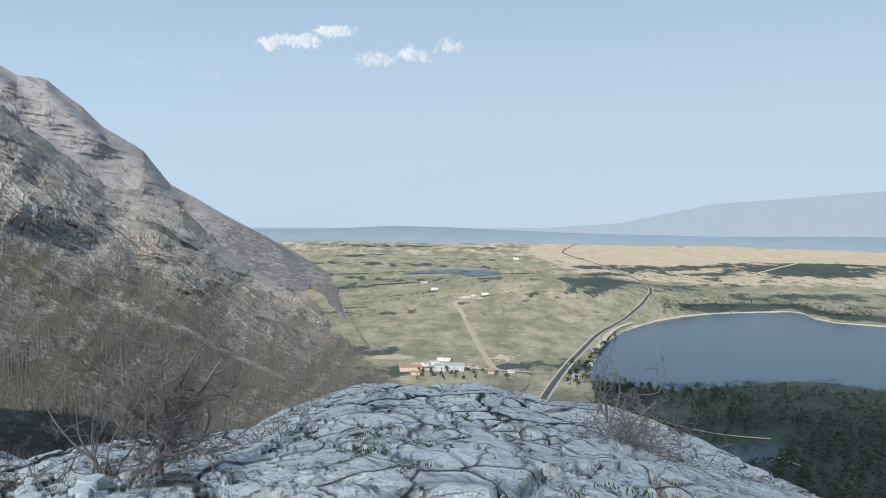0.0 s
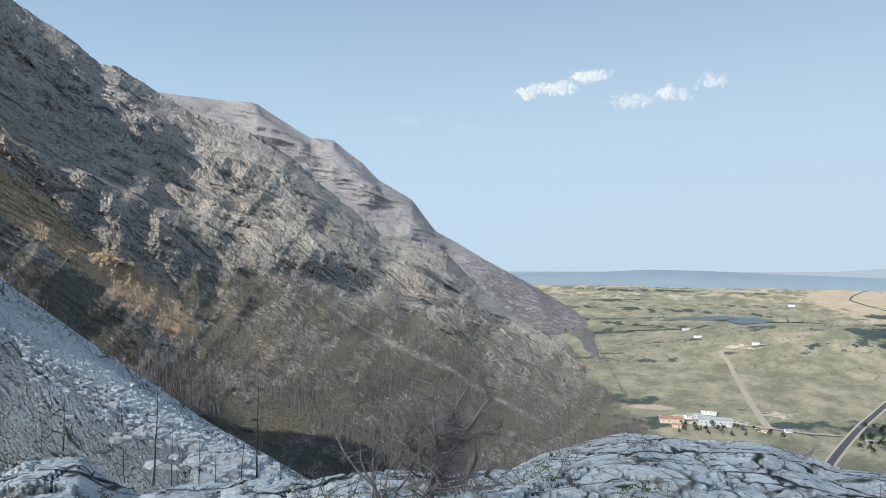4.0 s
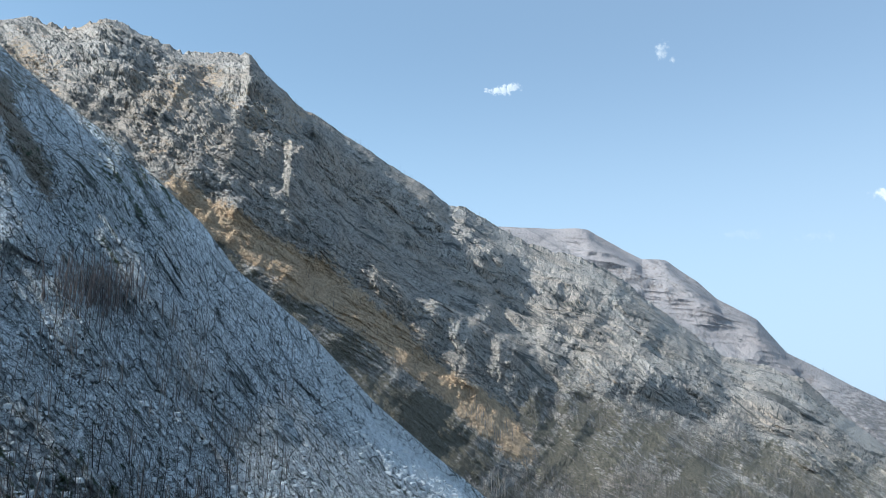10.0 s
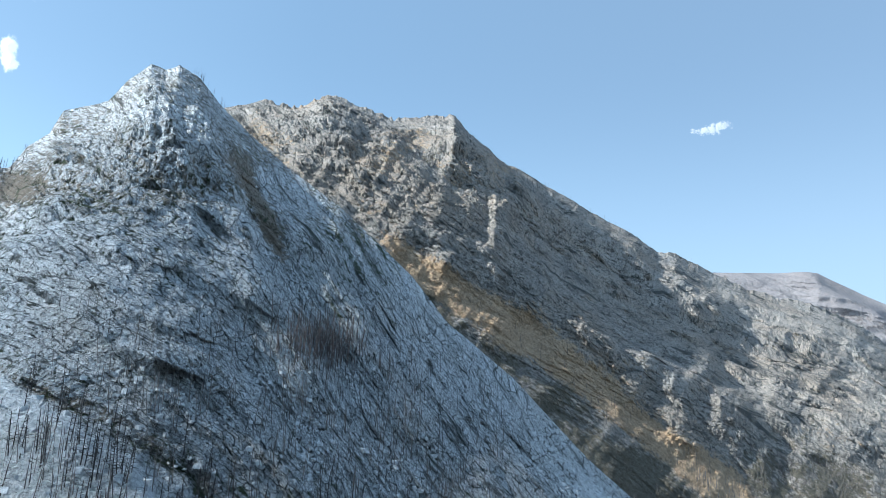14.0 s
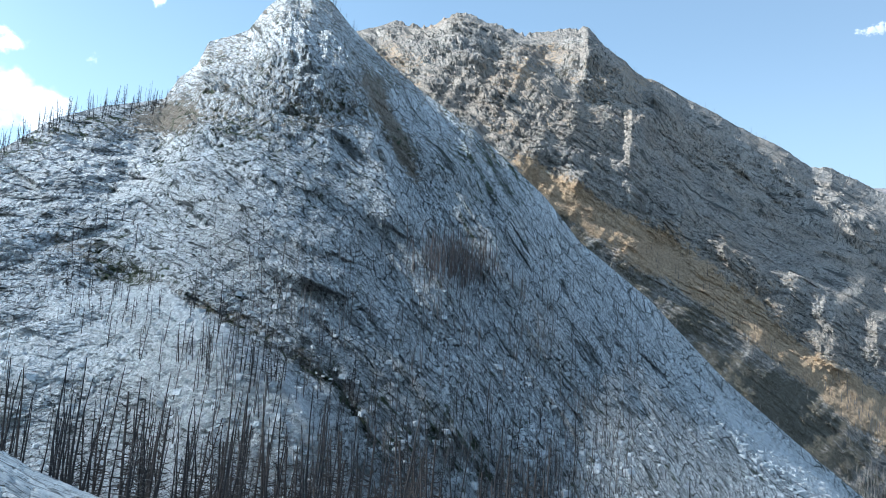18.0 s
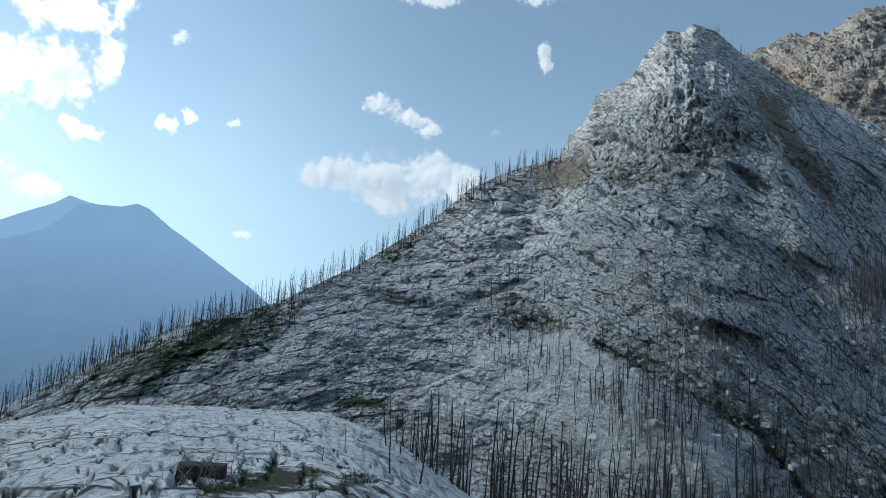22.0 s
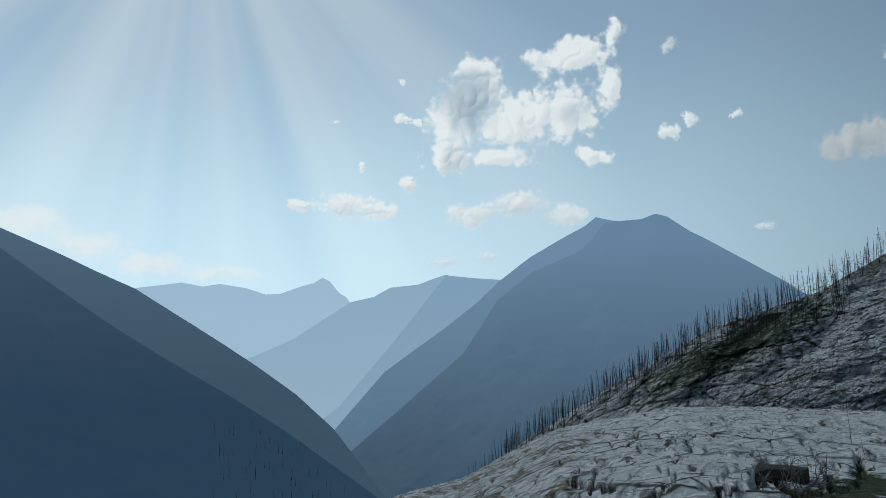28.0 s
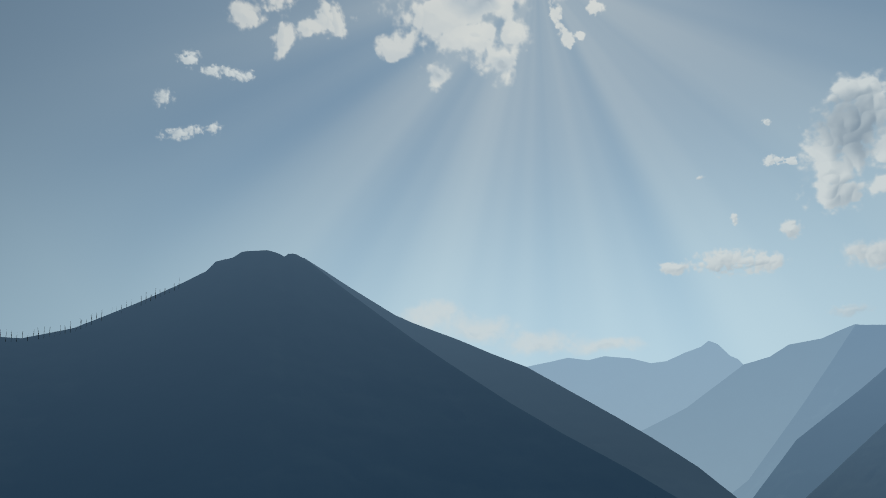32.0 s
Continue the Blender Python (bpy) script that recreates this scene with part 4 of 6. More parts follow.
b.inputs["Base Color"].default_value = (0.030, 0.042, 0.050, 1)
b.inputs["Specular IOR Level"].default_value = 0.05
tagged(shape("inlet_water", placed(ia, ir, 0 * ir + 0.2), grid_faces(20, 12), dark_water), "dark calm inlet among trees", "water", kind="structure")

# far hills on the skyline, their haze painted as emission
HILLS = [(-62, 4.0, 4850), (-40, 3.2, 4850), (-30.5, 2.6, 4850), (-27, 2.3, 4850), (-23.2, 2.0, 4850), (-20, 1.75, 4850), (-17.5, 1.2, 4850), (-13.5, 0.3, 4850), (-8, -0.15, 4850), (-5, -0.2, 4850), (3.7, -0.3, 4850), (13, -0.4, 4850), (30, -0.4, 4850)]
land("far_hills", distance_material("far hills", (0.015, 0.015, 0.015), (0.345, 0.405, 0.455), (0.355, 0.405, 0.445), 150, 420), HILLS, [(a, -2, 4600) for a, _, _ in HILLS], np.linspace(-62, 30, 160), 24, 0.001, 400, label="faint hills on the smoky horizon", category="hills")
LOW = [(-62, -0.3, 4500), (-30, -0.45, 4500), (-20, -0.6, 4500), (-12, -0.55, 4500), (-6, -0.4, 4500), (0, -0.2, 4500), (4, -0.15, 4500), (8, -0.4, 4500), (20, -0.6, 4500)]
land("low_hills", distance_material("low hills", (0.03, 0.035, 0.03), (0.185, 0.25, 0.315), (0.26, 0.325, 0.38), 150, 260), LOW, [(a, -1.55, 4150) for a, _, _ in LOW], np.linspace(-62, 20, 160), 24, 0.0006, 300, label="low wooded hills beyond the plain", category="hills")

# ---------------------------------------------------------------- the summit rock under the viewer
ROCK_TOP = [(-60, -24, 10), (-35, -20, 13), (-28.1, -17.9, 16), (-25.6, -17.1, 17), (-19.9, -15.6, 20), (-15.9, -14, 23), (-12.5, -13, 24), (-7.8, -12.9, 26), (-3.5, -11.9, 28), (0.9, -12.2, 28),
            (5.3, -11.9, 28), (7, -12.2, 28), (11, -13.5, 28), (14.4, -15.0, 26), (18, -15.4, 24), (25.6, -15.2, 21), (29, -15.8, 20), (35.6, -15.7, 20), (41, -15.4, 20), (43, -14.4, 20),
            (44.7, -12.9, 20), (48.1, -12.7, 20), (50.1, -13.6, 21), (54, -16, 22), (70, -17, 26), (90, -14, 32), (98, -10.5, 38), (104, -6.8, 46), (107, -5.5, 50), (110, -4.8, 52), (113.3, -4.8, 52), (117.5, -4.7, 52), (124.1, -4.8, 50),
            (127.5, -5.5, 47), (132.4, -6.4, 43), (136.4, -8.3, 38), (139.5, -9.8, 34), (146.5, -11.4, 28), (155, -18, 16), (180, -30, 6), (250, -35, 5), (300, -24, 10)]
raz = np.concatenate([np.arange(-34, 53, 0.13), np.arange(53, 96, 0.6), np.arange(96, 150, 0.12), np.arange(150, 326, 2.5)])


def round_again(points):
    return [(b + 360 if b < -34 else b, *rest) for b, *rest in points]


te, tr = curve_of(round_again(ROCK_TOP) + [(326, -20, 13), (-34, -19.8, 13.2)])
sm = np.linspace(0, 1, 230)[None, :]
e1, r1 = te(raz)[:, None], tr(raz)[:, None]
t0, t1 = math.tan(radians(-58)), np.tan(np.radians(e1))
slope = (r1 * t1 - t0) / (r1 - 1.0)
tt = t0 + (t1 - t0) * (1 - (1 - sm) ** 1.6)
r = (t0 - slope) / (tt - slope)
z = EYE_Z + r * tt
r[:, 0] = 0.02
q = np.linspace(0, 1, 9)[None, 1:]
r, z = np.hstack([r, r1 * (1 + 0.35 * q)]), np.hstack([z, z[:, -1:] - r1 * 0.32 * q ** 1.3])
s = np.hstack([sm + 0 * e1, 1 + q + 0 * e1])
a = np.radians(raz[:, None] + 0 * r)
d = np.degrees(a)
x, y = -np.sin(a) * r, np.cos(a) * r
wx, wy = vnoise(x / 2, y / 2, x * 0, 1), vnoise(x / 2, y / 2, x * 0 + 4, 1)
knoll = d < 80                                               # on the knoll the joints run away from the viewer, on the slab along it
j0, id0 = cells(np.where(knoll, (x + 0.35 * y) / 3.0, (x * 0.8 + y * 0.6) / 6.5) + 0.3 * wx, np.where(knoll, (y - 0.5 * x) / 6.0, (y * 0.8 - x * 0.6) / 3.2) + 0.3 * wy, 2)
j1, id1 = cells(np.where(knoll, (x + 0.5 * y) / 1.1, (x * 0.9 + y * 0.44) / 2.3) + 0.25 * wx, np.where(knoll, (y - 0.5 * x) / 2.4, (y * 0.9 - x * 0.44) / 1.2) + 0.25 * wy, 3)
bump = np.where(d > 80, 0.14, 0.24) * fbm(x / 5, y / 5, z / 5, 4, 9) + 0.07 * fbm(x / 0.9, y / 0.9, z / 0.9, 4, 19, True)
flat = np.where(d > 80, 0.40, 1.0)                           # the broad slab is smoother than the knoll
bump = bump + flat * (0.40 * (id0 - 0.5) + 0.18 * (id1 - 0.5)) - 0.34 * np.clip(1 - j0 / 0.04, 0, 1) - 0.18 * np.clip(1 - j1 / 0.05, 0, 1)
knob = blob(d, np.degrees(np.arctan2(z - EYE_Z, r)), 46.5, -16, 4.5, 3)
z = z + bump * np.clip(r / 12, 0.1, 1.0) * np.where(s > 0.9, 0.55, 1) * (1 + 1.2 * knob)
rock = shape("summit_rock", placed(a, r, z), grid_faces(*r.shape, closed=True), limestone)
tagged(rock, "pale grey fractured limestone summit slab", "rock", kind="structure")
rel = np.degrees(np.arctan2(z - EYE_Z, r))
n = fbm(x / 3, y / 3, x * 0, 4, 23)
gap = np.maximum(np.clip(1 - j0 / 0.10, 0, 1), 0.7 * np.clip(1 - j1 / 0.10, 0, 1))
# past bearing 122 extra soil also stands in for dimmer light on the slab
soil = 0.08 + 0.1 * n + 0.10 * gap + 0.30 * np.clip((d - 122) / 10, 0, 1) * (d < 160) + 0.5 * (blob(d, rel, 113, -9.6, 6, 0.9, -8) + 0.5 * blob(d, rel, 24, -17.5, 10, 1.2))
green = 0.12 + 0.12 * n + 0.28 * gap + 0.30 * blob(d, rel, 113, -9.4, 5, 0.8, -8) + 0.22 * (blob(d, rel, 112, -9.6, 5, 0.7, -8) + blob(d, rel, 6, -15.5, 5, 0.8, 20) + blob(d, rel, -0.5, -15.7, 1.5, 0.6) + blob(d, rel, 104, -5.6, 5, 0.4) + blob(d, rel, 100, -6.5, 3, 0.5))
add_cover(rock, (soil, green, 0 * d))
at = rock.data.attributes.new("bed", 'FLOAT_VECTOR', 'POINT')
at.data.foreach_set("vector", np.stack([np.where(knoll, (x + 0.35 * y) * 1.9, x * 0.88 + y * 0.47 + 0.4 * z), np.where(knoll, (y - 0.4 * x) * 0.85 + 2.2 * z, y * 0.88 - x * 0.47 + 0.8 * z), np.clip(0.6 + n, 0, 1)], -1).astype(np.float32).ravel())
SLOPES["summit_rock"] = (placed(a, r, z).reshape(*r.shape, 3), d, rel, s)

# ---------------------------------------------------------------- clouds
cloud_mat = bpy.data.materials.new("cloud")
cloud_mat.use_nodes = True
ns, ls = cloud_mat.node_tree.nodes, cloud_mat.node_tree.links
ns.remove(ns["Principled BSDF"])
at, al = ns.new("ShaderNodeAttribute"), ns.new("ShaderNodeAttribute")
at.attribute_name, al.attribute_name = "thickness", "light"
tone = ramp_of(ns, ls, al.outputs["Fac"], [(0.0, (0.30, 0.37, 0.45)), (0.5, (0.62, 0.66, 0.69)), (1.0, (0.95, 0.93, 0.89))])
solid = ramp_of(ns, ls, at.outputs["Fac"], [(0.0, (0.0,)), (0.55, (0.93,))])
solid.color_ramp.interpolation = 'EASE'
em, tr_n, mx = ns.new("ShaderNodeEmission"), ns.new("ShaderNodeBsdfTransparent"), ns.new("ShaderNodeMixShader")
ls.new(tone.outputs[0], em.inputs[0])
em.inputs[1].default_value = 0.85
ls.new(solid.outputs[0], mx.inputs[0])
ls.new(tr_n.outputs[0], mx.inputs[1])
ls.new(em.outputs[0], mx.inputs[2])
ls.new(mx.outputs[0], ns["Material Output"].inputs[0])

glowing_mat = cloud_mat.copy()          # the clouds round the sun, their backlight painted as stronger emission
glowing_mat.name = "cloud painted as backlit"
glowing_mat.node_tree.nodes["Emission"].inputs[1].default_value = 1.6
beside_mat = cloud_mat.copy()           # clouds nearer to the sun, painted brighter by emission
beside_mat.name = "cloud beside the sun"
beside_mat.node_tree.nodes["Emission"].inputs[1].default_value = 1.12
thin_mat = glowing_mat.copy()           # the thin cloud in front of the sun lets half of its light through; its warm glow is emission
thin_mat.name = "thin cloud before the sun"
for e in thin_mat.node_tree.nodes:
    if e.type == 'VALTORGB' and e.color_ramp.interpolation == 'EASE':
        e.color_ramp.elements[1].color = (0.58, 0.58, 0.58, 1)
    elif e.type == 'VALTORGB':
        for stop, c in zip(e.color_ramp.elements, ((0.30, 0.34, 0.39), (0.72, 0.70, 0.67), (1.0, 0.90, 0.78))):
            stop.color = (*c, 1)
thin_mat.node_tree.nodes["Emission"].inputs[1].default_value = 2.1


def cloud(puffs, step=0.08, seed=1, ragged=0.5, full=1.0, bright=0.8, hearts=(), label="white cumulus cloud in a hazy sky"):
    """A heap cloud out of puffs (bearing, height angle, half width, half height) with billowed edges; hearts are
    hollows painted as shaded.
    """
    p = np.array(puffs, float)
    a0, a1 = (p[:, 0] - p[:, 2] * 1.7).min(), (p[:, 0] + p[:, 2] * 1.7).max()
    e0, e1 = (p[:, 1] - p[:, 3] * 1.7).min(), (p[:, 1] + p[:, 3] * 1.7).max()
    az, el = np.meshgrid(np.arange(a0, a1, step), np.arange(e0, e1, step), indexing="ij")
    size = max(0.45, float(np.median(p[:, 3])))
    k = 0.55 / size
    w1, w2 = fbm(az * k, el * k, az * 0, 4, seed), fbm(az * k + 31, el * k, az * 0, 4, seed + 3)
    total = np.zeros_like(az)
    for a, e, w, h in puffs:
        total = total + np.exp(4 * (1 - np.hypot((az + w1 * size * 0.5 - a) / w, (el + w2 * size * 0.4 - e) / h)))
    body = np.log(total + 1e-6) / 4
    heap = -fbm(az * k * 1.7 + 0.5 * w1, el * k * 1.9 + 0.5 * w2, az * 0, 6, seed + 9, True, 0.52)
    swell = -fbm(az * k * 1.7 + 0.5 * w1, el * k * 1.9 + 0.5 * w2, az * 0, 2, seed + 9, True, 0.5)
    fine = fbm(az * k * 7, el * k * 7, az * 0, 4, seed + 12)
    dens = np.clip(body, -3, 1) + ragged * (0.62 * heap + 0.40 * fine) - 0.02
    q = np.clip(dens / 0.75, 0, 1)
    thick = q * q * (3 - 2 * q) * full * (0.9 + 0.1 * fine)
    rise = np.clip(np.clip(body, -1, 1) + 0.6 * ragged * swell, 0, 1.2)
    ga, ge = np.gradient(rise, step)
    to_sun = np.array([SUN_AZ - p[:, 0].mean(), SUN_EL + 6 - p[:, 1].mean()])
    to_sun /= np.linalg.norm(to_sun) + 1e-9
    facing = np.tanh(-0.8 * size * (ga * to_sun[0] + ge * to_sun[1]))
    # lighter sun side and darker hearts: light and shade painted into the emission
    light = bright + (0.16 if p[:, 0].mean() > 114 else 0) + 0.22 * facing + 0.10 * heap + 0.05 * fine + 0.20 * np.clip(0.5 - dens, 0, 0.5)
    for a, e, w, h, deep in hearts:
        light = light - deep * np.clip(1.6 - 1.6 * np.hypot((az - a + 0.5 * w1 * w) / w, (el - e + 0.5 * w2 * h) / h), 0, 1)
    d = 4720 - 160 * np.clip(rise, 0, 1)
    ca, ce = np.radians(az), np.radians(el)
    v = np.stack([-np.sin(ca) * np.cos(ce) * d, np.cos(ca) * np.cos(ce) * d, EYE_Z + np.sin(ce) * d], -1).reshape(-1, 3)
    f = grid_faces(*az.shape)
    f = f[thick.ravel()[f].max(1) > 0]
    used, inverse = np.unique(f, return_inverse=True)
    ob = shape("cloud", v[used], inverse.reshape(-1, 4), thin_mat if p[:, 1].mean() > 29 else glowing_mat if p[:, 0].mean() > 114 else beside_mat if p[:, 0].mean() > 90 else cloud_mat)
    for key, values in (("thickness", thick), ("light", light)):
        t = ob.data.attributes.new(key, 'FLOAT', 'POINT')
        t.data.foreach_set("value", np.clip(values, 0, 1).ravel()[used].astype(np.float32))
    return tagged(ob, label, "cloud", kind="structure")


cloud([(13.4, 13.1, 1.6, 0.7), (11, 13.4, 2.4, 0.8), (8.2, 14.2, 2.2, 0.7)], 0.05, 2, 0.5, 0.8, 0.72, (), "small flat white cloud over the plain")
cloud([(5.6, 12.4, 2.4, 0.9), (2.5, 12.8, 2.2, 0.8), (-0.4, 13.4, 1.5, 0.7)], 0.05, 5, 0.6, 0.6, 0.62, (), "thin pale cloud streak over the plain")
cloud([(22.5, 11.0, 2.6, 0.6), (18, 10.6, 2.4, 0.5)], 0.06, 6, 0.7, 0.14, 0.6, (), "faint veil of cloud by the ridge")
cloud([(40.7, 22.3, 1.5, 0.5), (39.6, 22.6, 0.7, 0.4)], 0.04, 7, 0.6, 0.75, 0.6, (), "tiny wisp of white cloud")
cloud([(27.8, 24.3, 0.6, 1.0), (27.0, 23.7, 0.6, 0.5)], 0.04, 9, 0.8, 0.45, 0.5, (), "tiny torn wisp of cloud")
cloud([(107.3, 18.7, 1.7, 1.1), (104.9, 17.9, 2.0, 1.1), (102.8, 17.2, 1.4, 1.0)], 0.05, 11, 0.5, 0.9, 0.74, ((104.6, 17.4, 1.6, 0.6, 0.12),), "bright white cloud beside the rocky peak")
cloud([(111, 13.2, 3.0, 1.5), (107, 13.0, 4.2, 2.3), (103, 13.8, 3.4, 2.2), (100.6, 13.0, 2.6, 1.6), (106, 11.4, 3.4, 1.2)], 0.06, 13, 0.42, 0.9, 0.68, ((106, 12.4, 4.0, 1.2, 0.15),), "broad white cloud above the ridge")
cloud([(94.3, 23.2, 0.7, 1.3), (94.0, 22.2, 0.5, 0.7)], 0.04, 15, 0.6, 0.7, 0.62, (), "small upright wisp of cloud")
cloud([(123.2, 15.1, 1.0, 0.8), (121.6, 16.0, 1.1, 0.9)], 0.04, 17, 0.6, 0.75, 0.7, (), "loose small cloud tufts")
cloud([(118.3, 16.0, 0.8, 0.5)], 0.04, 18, 0.6, 0.7, 0.65, (), "tiny tuft of cloud")
cloud([(117.0, 8.0, 1.1, 0.5)], 0.04, 20, 0.6, 0.45, 0.6, (), "faint tuft of cloud over the ridge")
cloud([(122.8, 21.4, 0.9, 1.1)], 0.04, 19, 0.9, 0.35, 0.6, (), "faint torn cloud wisp")
cloud([(98, 17.2, 0.6, 0.6)], 0.04, 22, 0.8, 0.3, 0.6, (), "faint scrap of cloud by the peak")
cloud([(104, 26.8, 5, 1.0), (95, 27, 2.6, 0.9)], 0.07, 21, 0.6, 0.7, 0.75, (), "white cloud bank high over the ridge")
cloud([(138.5, 18.0, 3.8, 3.5), (137.2, 20.3, 2.3, 1.9), (140.6, 15.8, 2.2, 2.3), (131.0, 17.3, 4.2, 3.5), (134.5, 16.4, 3.6, 2.8), (129.6, 21.6, 3.2, 2.0), (126.8, 22.6, 1.2, 1.5), (132.6, 21.3, 1.7, 1.2), (128.6, 13.8, 1.9, 1.0), (127.3, 18.6, 1.3, 1.6), (139.8, 13.8, 2.4, 1.7), (136.2, 13.8, 2.0, 1.2)],
      0.055, 23, 0.62, 1.0, 0.80, ((138.4, 18.0, 3.1, 2.8, 0.62), (139.4, 14.0, 1.8, 1.3, 0.35), (130.4, 17.0, 1.8, 1.2, 0.25), (133.6, 14.6, 2.0, 0.9, 0.2)), "towering cumulus with a grey heart")
cloud([(143.7, 17.2, 1.2, 0.5), (142.6, 17.0, 0.8, 0.5)], 0.04, 24, 0.7, 0.9, 0.85, (), "bright scrap of cloud beside the cumulus")
cloud([(143.6, 20.0, 0.4, 0.4)], 0.04, 26, 0.7, 0.7, 0.75, (), "tiny scrap of cloud")
cloud([(146.9, 13.7, 0.5, 0.6)], 0.04, 28, 0.7, 0.7, 0.75, (), "tiny upright scrap of cloud")
cloud([(143.4, 12.2, 1.2, 1.1)], 0.04, 30, 0.6, 0.8, 0.72, (), "small puff below the cumulus")
cloud([(148.9, 16.9, 0.5, 0.25)], 0.04, 32, 0.5, 0.6, 0.7, (), "tiny dash of cloud")
cloud([(134.5, 10.6, 3.0, 1.6), (131, 9.6, 2.4, 1.1), (138.5, 9.8, 2.8, 1.2)], 0.06, 25, 0.45, 0.7, 0.66, ((134, 9.8, 4, 0.8, 0.12),), "flat pale cloud under the cumulus")
cloud([(148.1, 10.9, 2.6, 1.4), (151.4, 10.6, 1.8, 0.7), (145.2, 10.2, 2.0, 1.0)], 0.05, 27, 0.55, 0.85, 0.76, ((147.6, 10.0, 2.6, 0.6, 0.2),), "ragged white cloud in the valley head")
cloud([(140.6, 6.2, 2.0, 0.6), (137.2, 6.6, 1.4, 0.8)], 0.06, 34, 0.5, 0.35, 0.6, (), "faint cloud over the pale ridge")
cloud([(170.2, 8.6, 3.8, 1.7), (166.5, 7.4, 4.2, 1.5), (162, 6.0, 4.6, 1.2), (157, 5.4, 3.6, 0.8)], 0.07, 29, 0.25, 0.42, 0.95, (), "faint warm cloud low behind the slope")
cloud([(171.6, 29.0, 2.6, 1.8), (168.5, 27.0, 1.9, 1.5), (163.6, 27.0, 2.4, 1.8), (161.8, 29.0, 2.4, 2.0), (166.4, 29.4, 2.8, 2.2), (169, 31.4, 4.0, 2.4), (164, 32.4, 5.0, 2.6), (158.6, 33.2, 3.6, 2.2), (166, 36, 7.0, 3.6), (158.4, 36.4, 6.0, 3.4), (174, 34, 3.0, 2.2)],
      0.075, 31, 0.62, 1.0, 0.86, ((168.5, 27.1, 1.2, 0.8, 0.5), (163.3, 27.1, 1.5, 0.8, 0.5), (165.6, 32.4, 3.2, 1.7, 0.55), (160, 31, 1.2, 1.0, 0.4), (168, 36, 5, 2.2, 0.6)), "sunlit ragged cloud that hides the sun")
cloud([(157.8, 28.4, 0.9, 1.3), (158.2, 30.4, 1.0, 1.4), (154.8, 30.2, 1.0, 0.9), (156.4, 28.6, 0.7, 0.5)], 0.05, 41, 0.7, 1.0, 0.98, (), "glowing shreds of cloud beside the sun")
cloud([(181.4, 29.6, 1.6, 1.6), (184.6, 30.8, 2.0, 1.5), (177.5, 30.9, 2.4, 1.5), (179.4, 30.2, 1.4, 1.0), (182, 33, 3, 1.6)], 0.06, 33, 0.6, 0.9, 0.8, ((180, 31.4, 2.4, 0.8, 0.3),), "torn white cloud over the valley")
cloud([(189.0, 27.7, 1.5, 0.8), (186.9, 26.9, 1.4, 0.8), (184.8, 26.8, 1.3, 0.7)], 0.05, 35, 0.7, 0.75, 0.74, (), "ragged strip of cloud")
cloud([(190.8, 24.9, 1.2, 0.9)], 0.05, 37, 0.7, 0.65, 0.7, (), "small scrap of white cloud")
cloud([(189.3, 22.4, 2.2, 0.8), (186.8, 22.9, 0.8, 0.6)], 0.05, 39, 0.7, 0.65, 0.7, (), "small cloud scrap over the dark mountain")

# ---------------------------------------------------------------- trees: tubes and whole snags
def tube(points, radii, sides):
    """Corners and quads of a tapering tube along points."""
    p = np.asarray(points, float)
    t = np.gradient(p, axis=0)
    t /= np.linalg.norm(t, axis=1)[:, None] + 1e-9
    ref = np.where(np.abs(t[:, 2:3]) > 0.9, np.array([[1.0, 0, 0]]), np.array([[0, 0, 1.0]]))
    u = np.cross(t, ref)
    u /= np.linalg.norm(u, axis=1)[:, None] + 1e-9
    w = np.cross(t, u)
    ang = np.linspace(0, 2 * np.pi, sides, endpoint=False)
    ring = p[:, None, :] + np.asarray(radii)[:, None, None] * (u[:, None, :] * np.cos(ang)[None, :, None] + w[:, None, :] * np.sin(ang)[None, :, None])
    n = len(p)
    i, j = np.meshgrid(np.arange(n - 1), np.arange(sides), indexing="ij")
    k = (j + 1) % sides
    return ring.reshape(-1, 3), np.stack([i * sides + j, i * sides + k, (i + 1) * sides + k, (i + 1) * sides + j], -1).reshape(-1, 4)


def joined(pieces):
    """Several (corners, faces) as one."""
    vs, fs, n = [], [], 0
    for v, f in pieces:
        vs.append(v)
        fs.append(np.asarray(f) + n)
        n += len(v)
    return np.concatenate(vs), np.concatenate(fs)


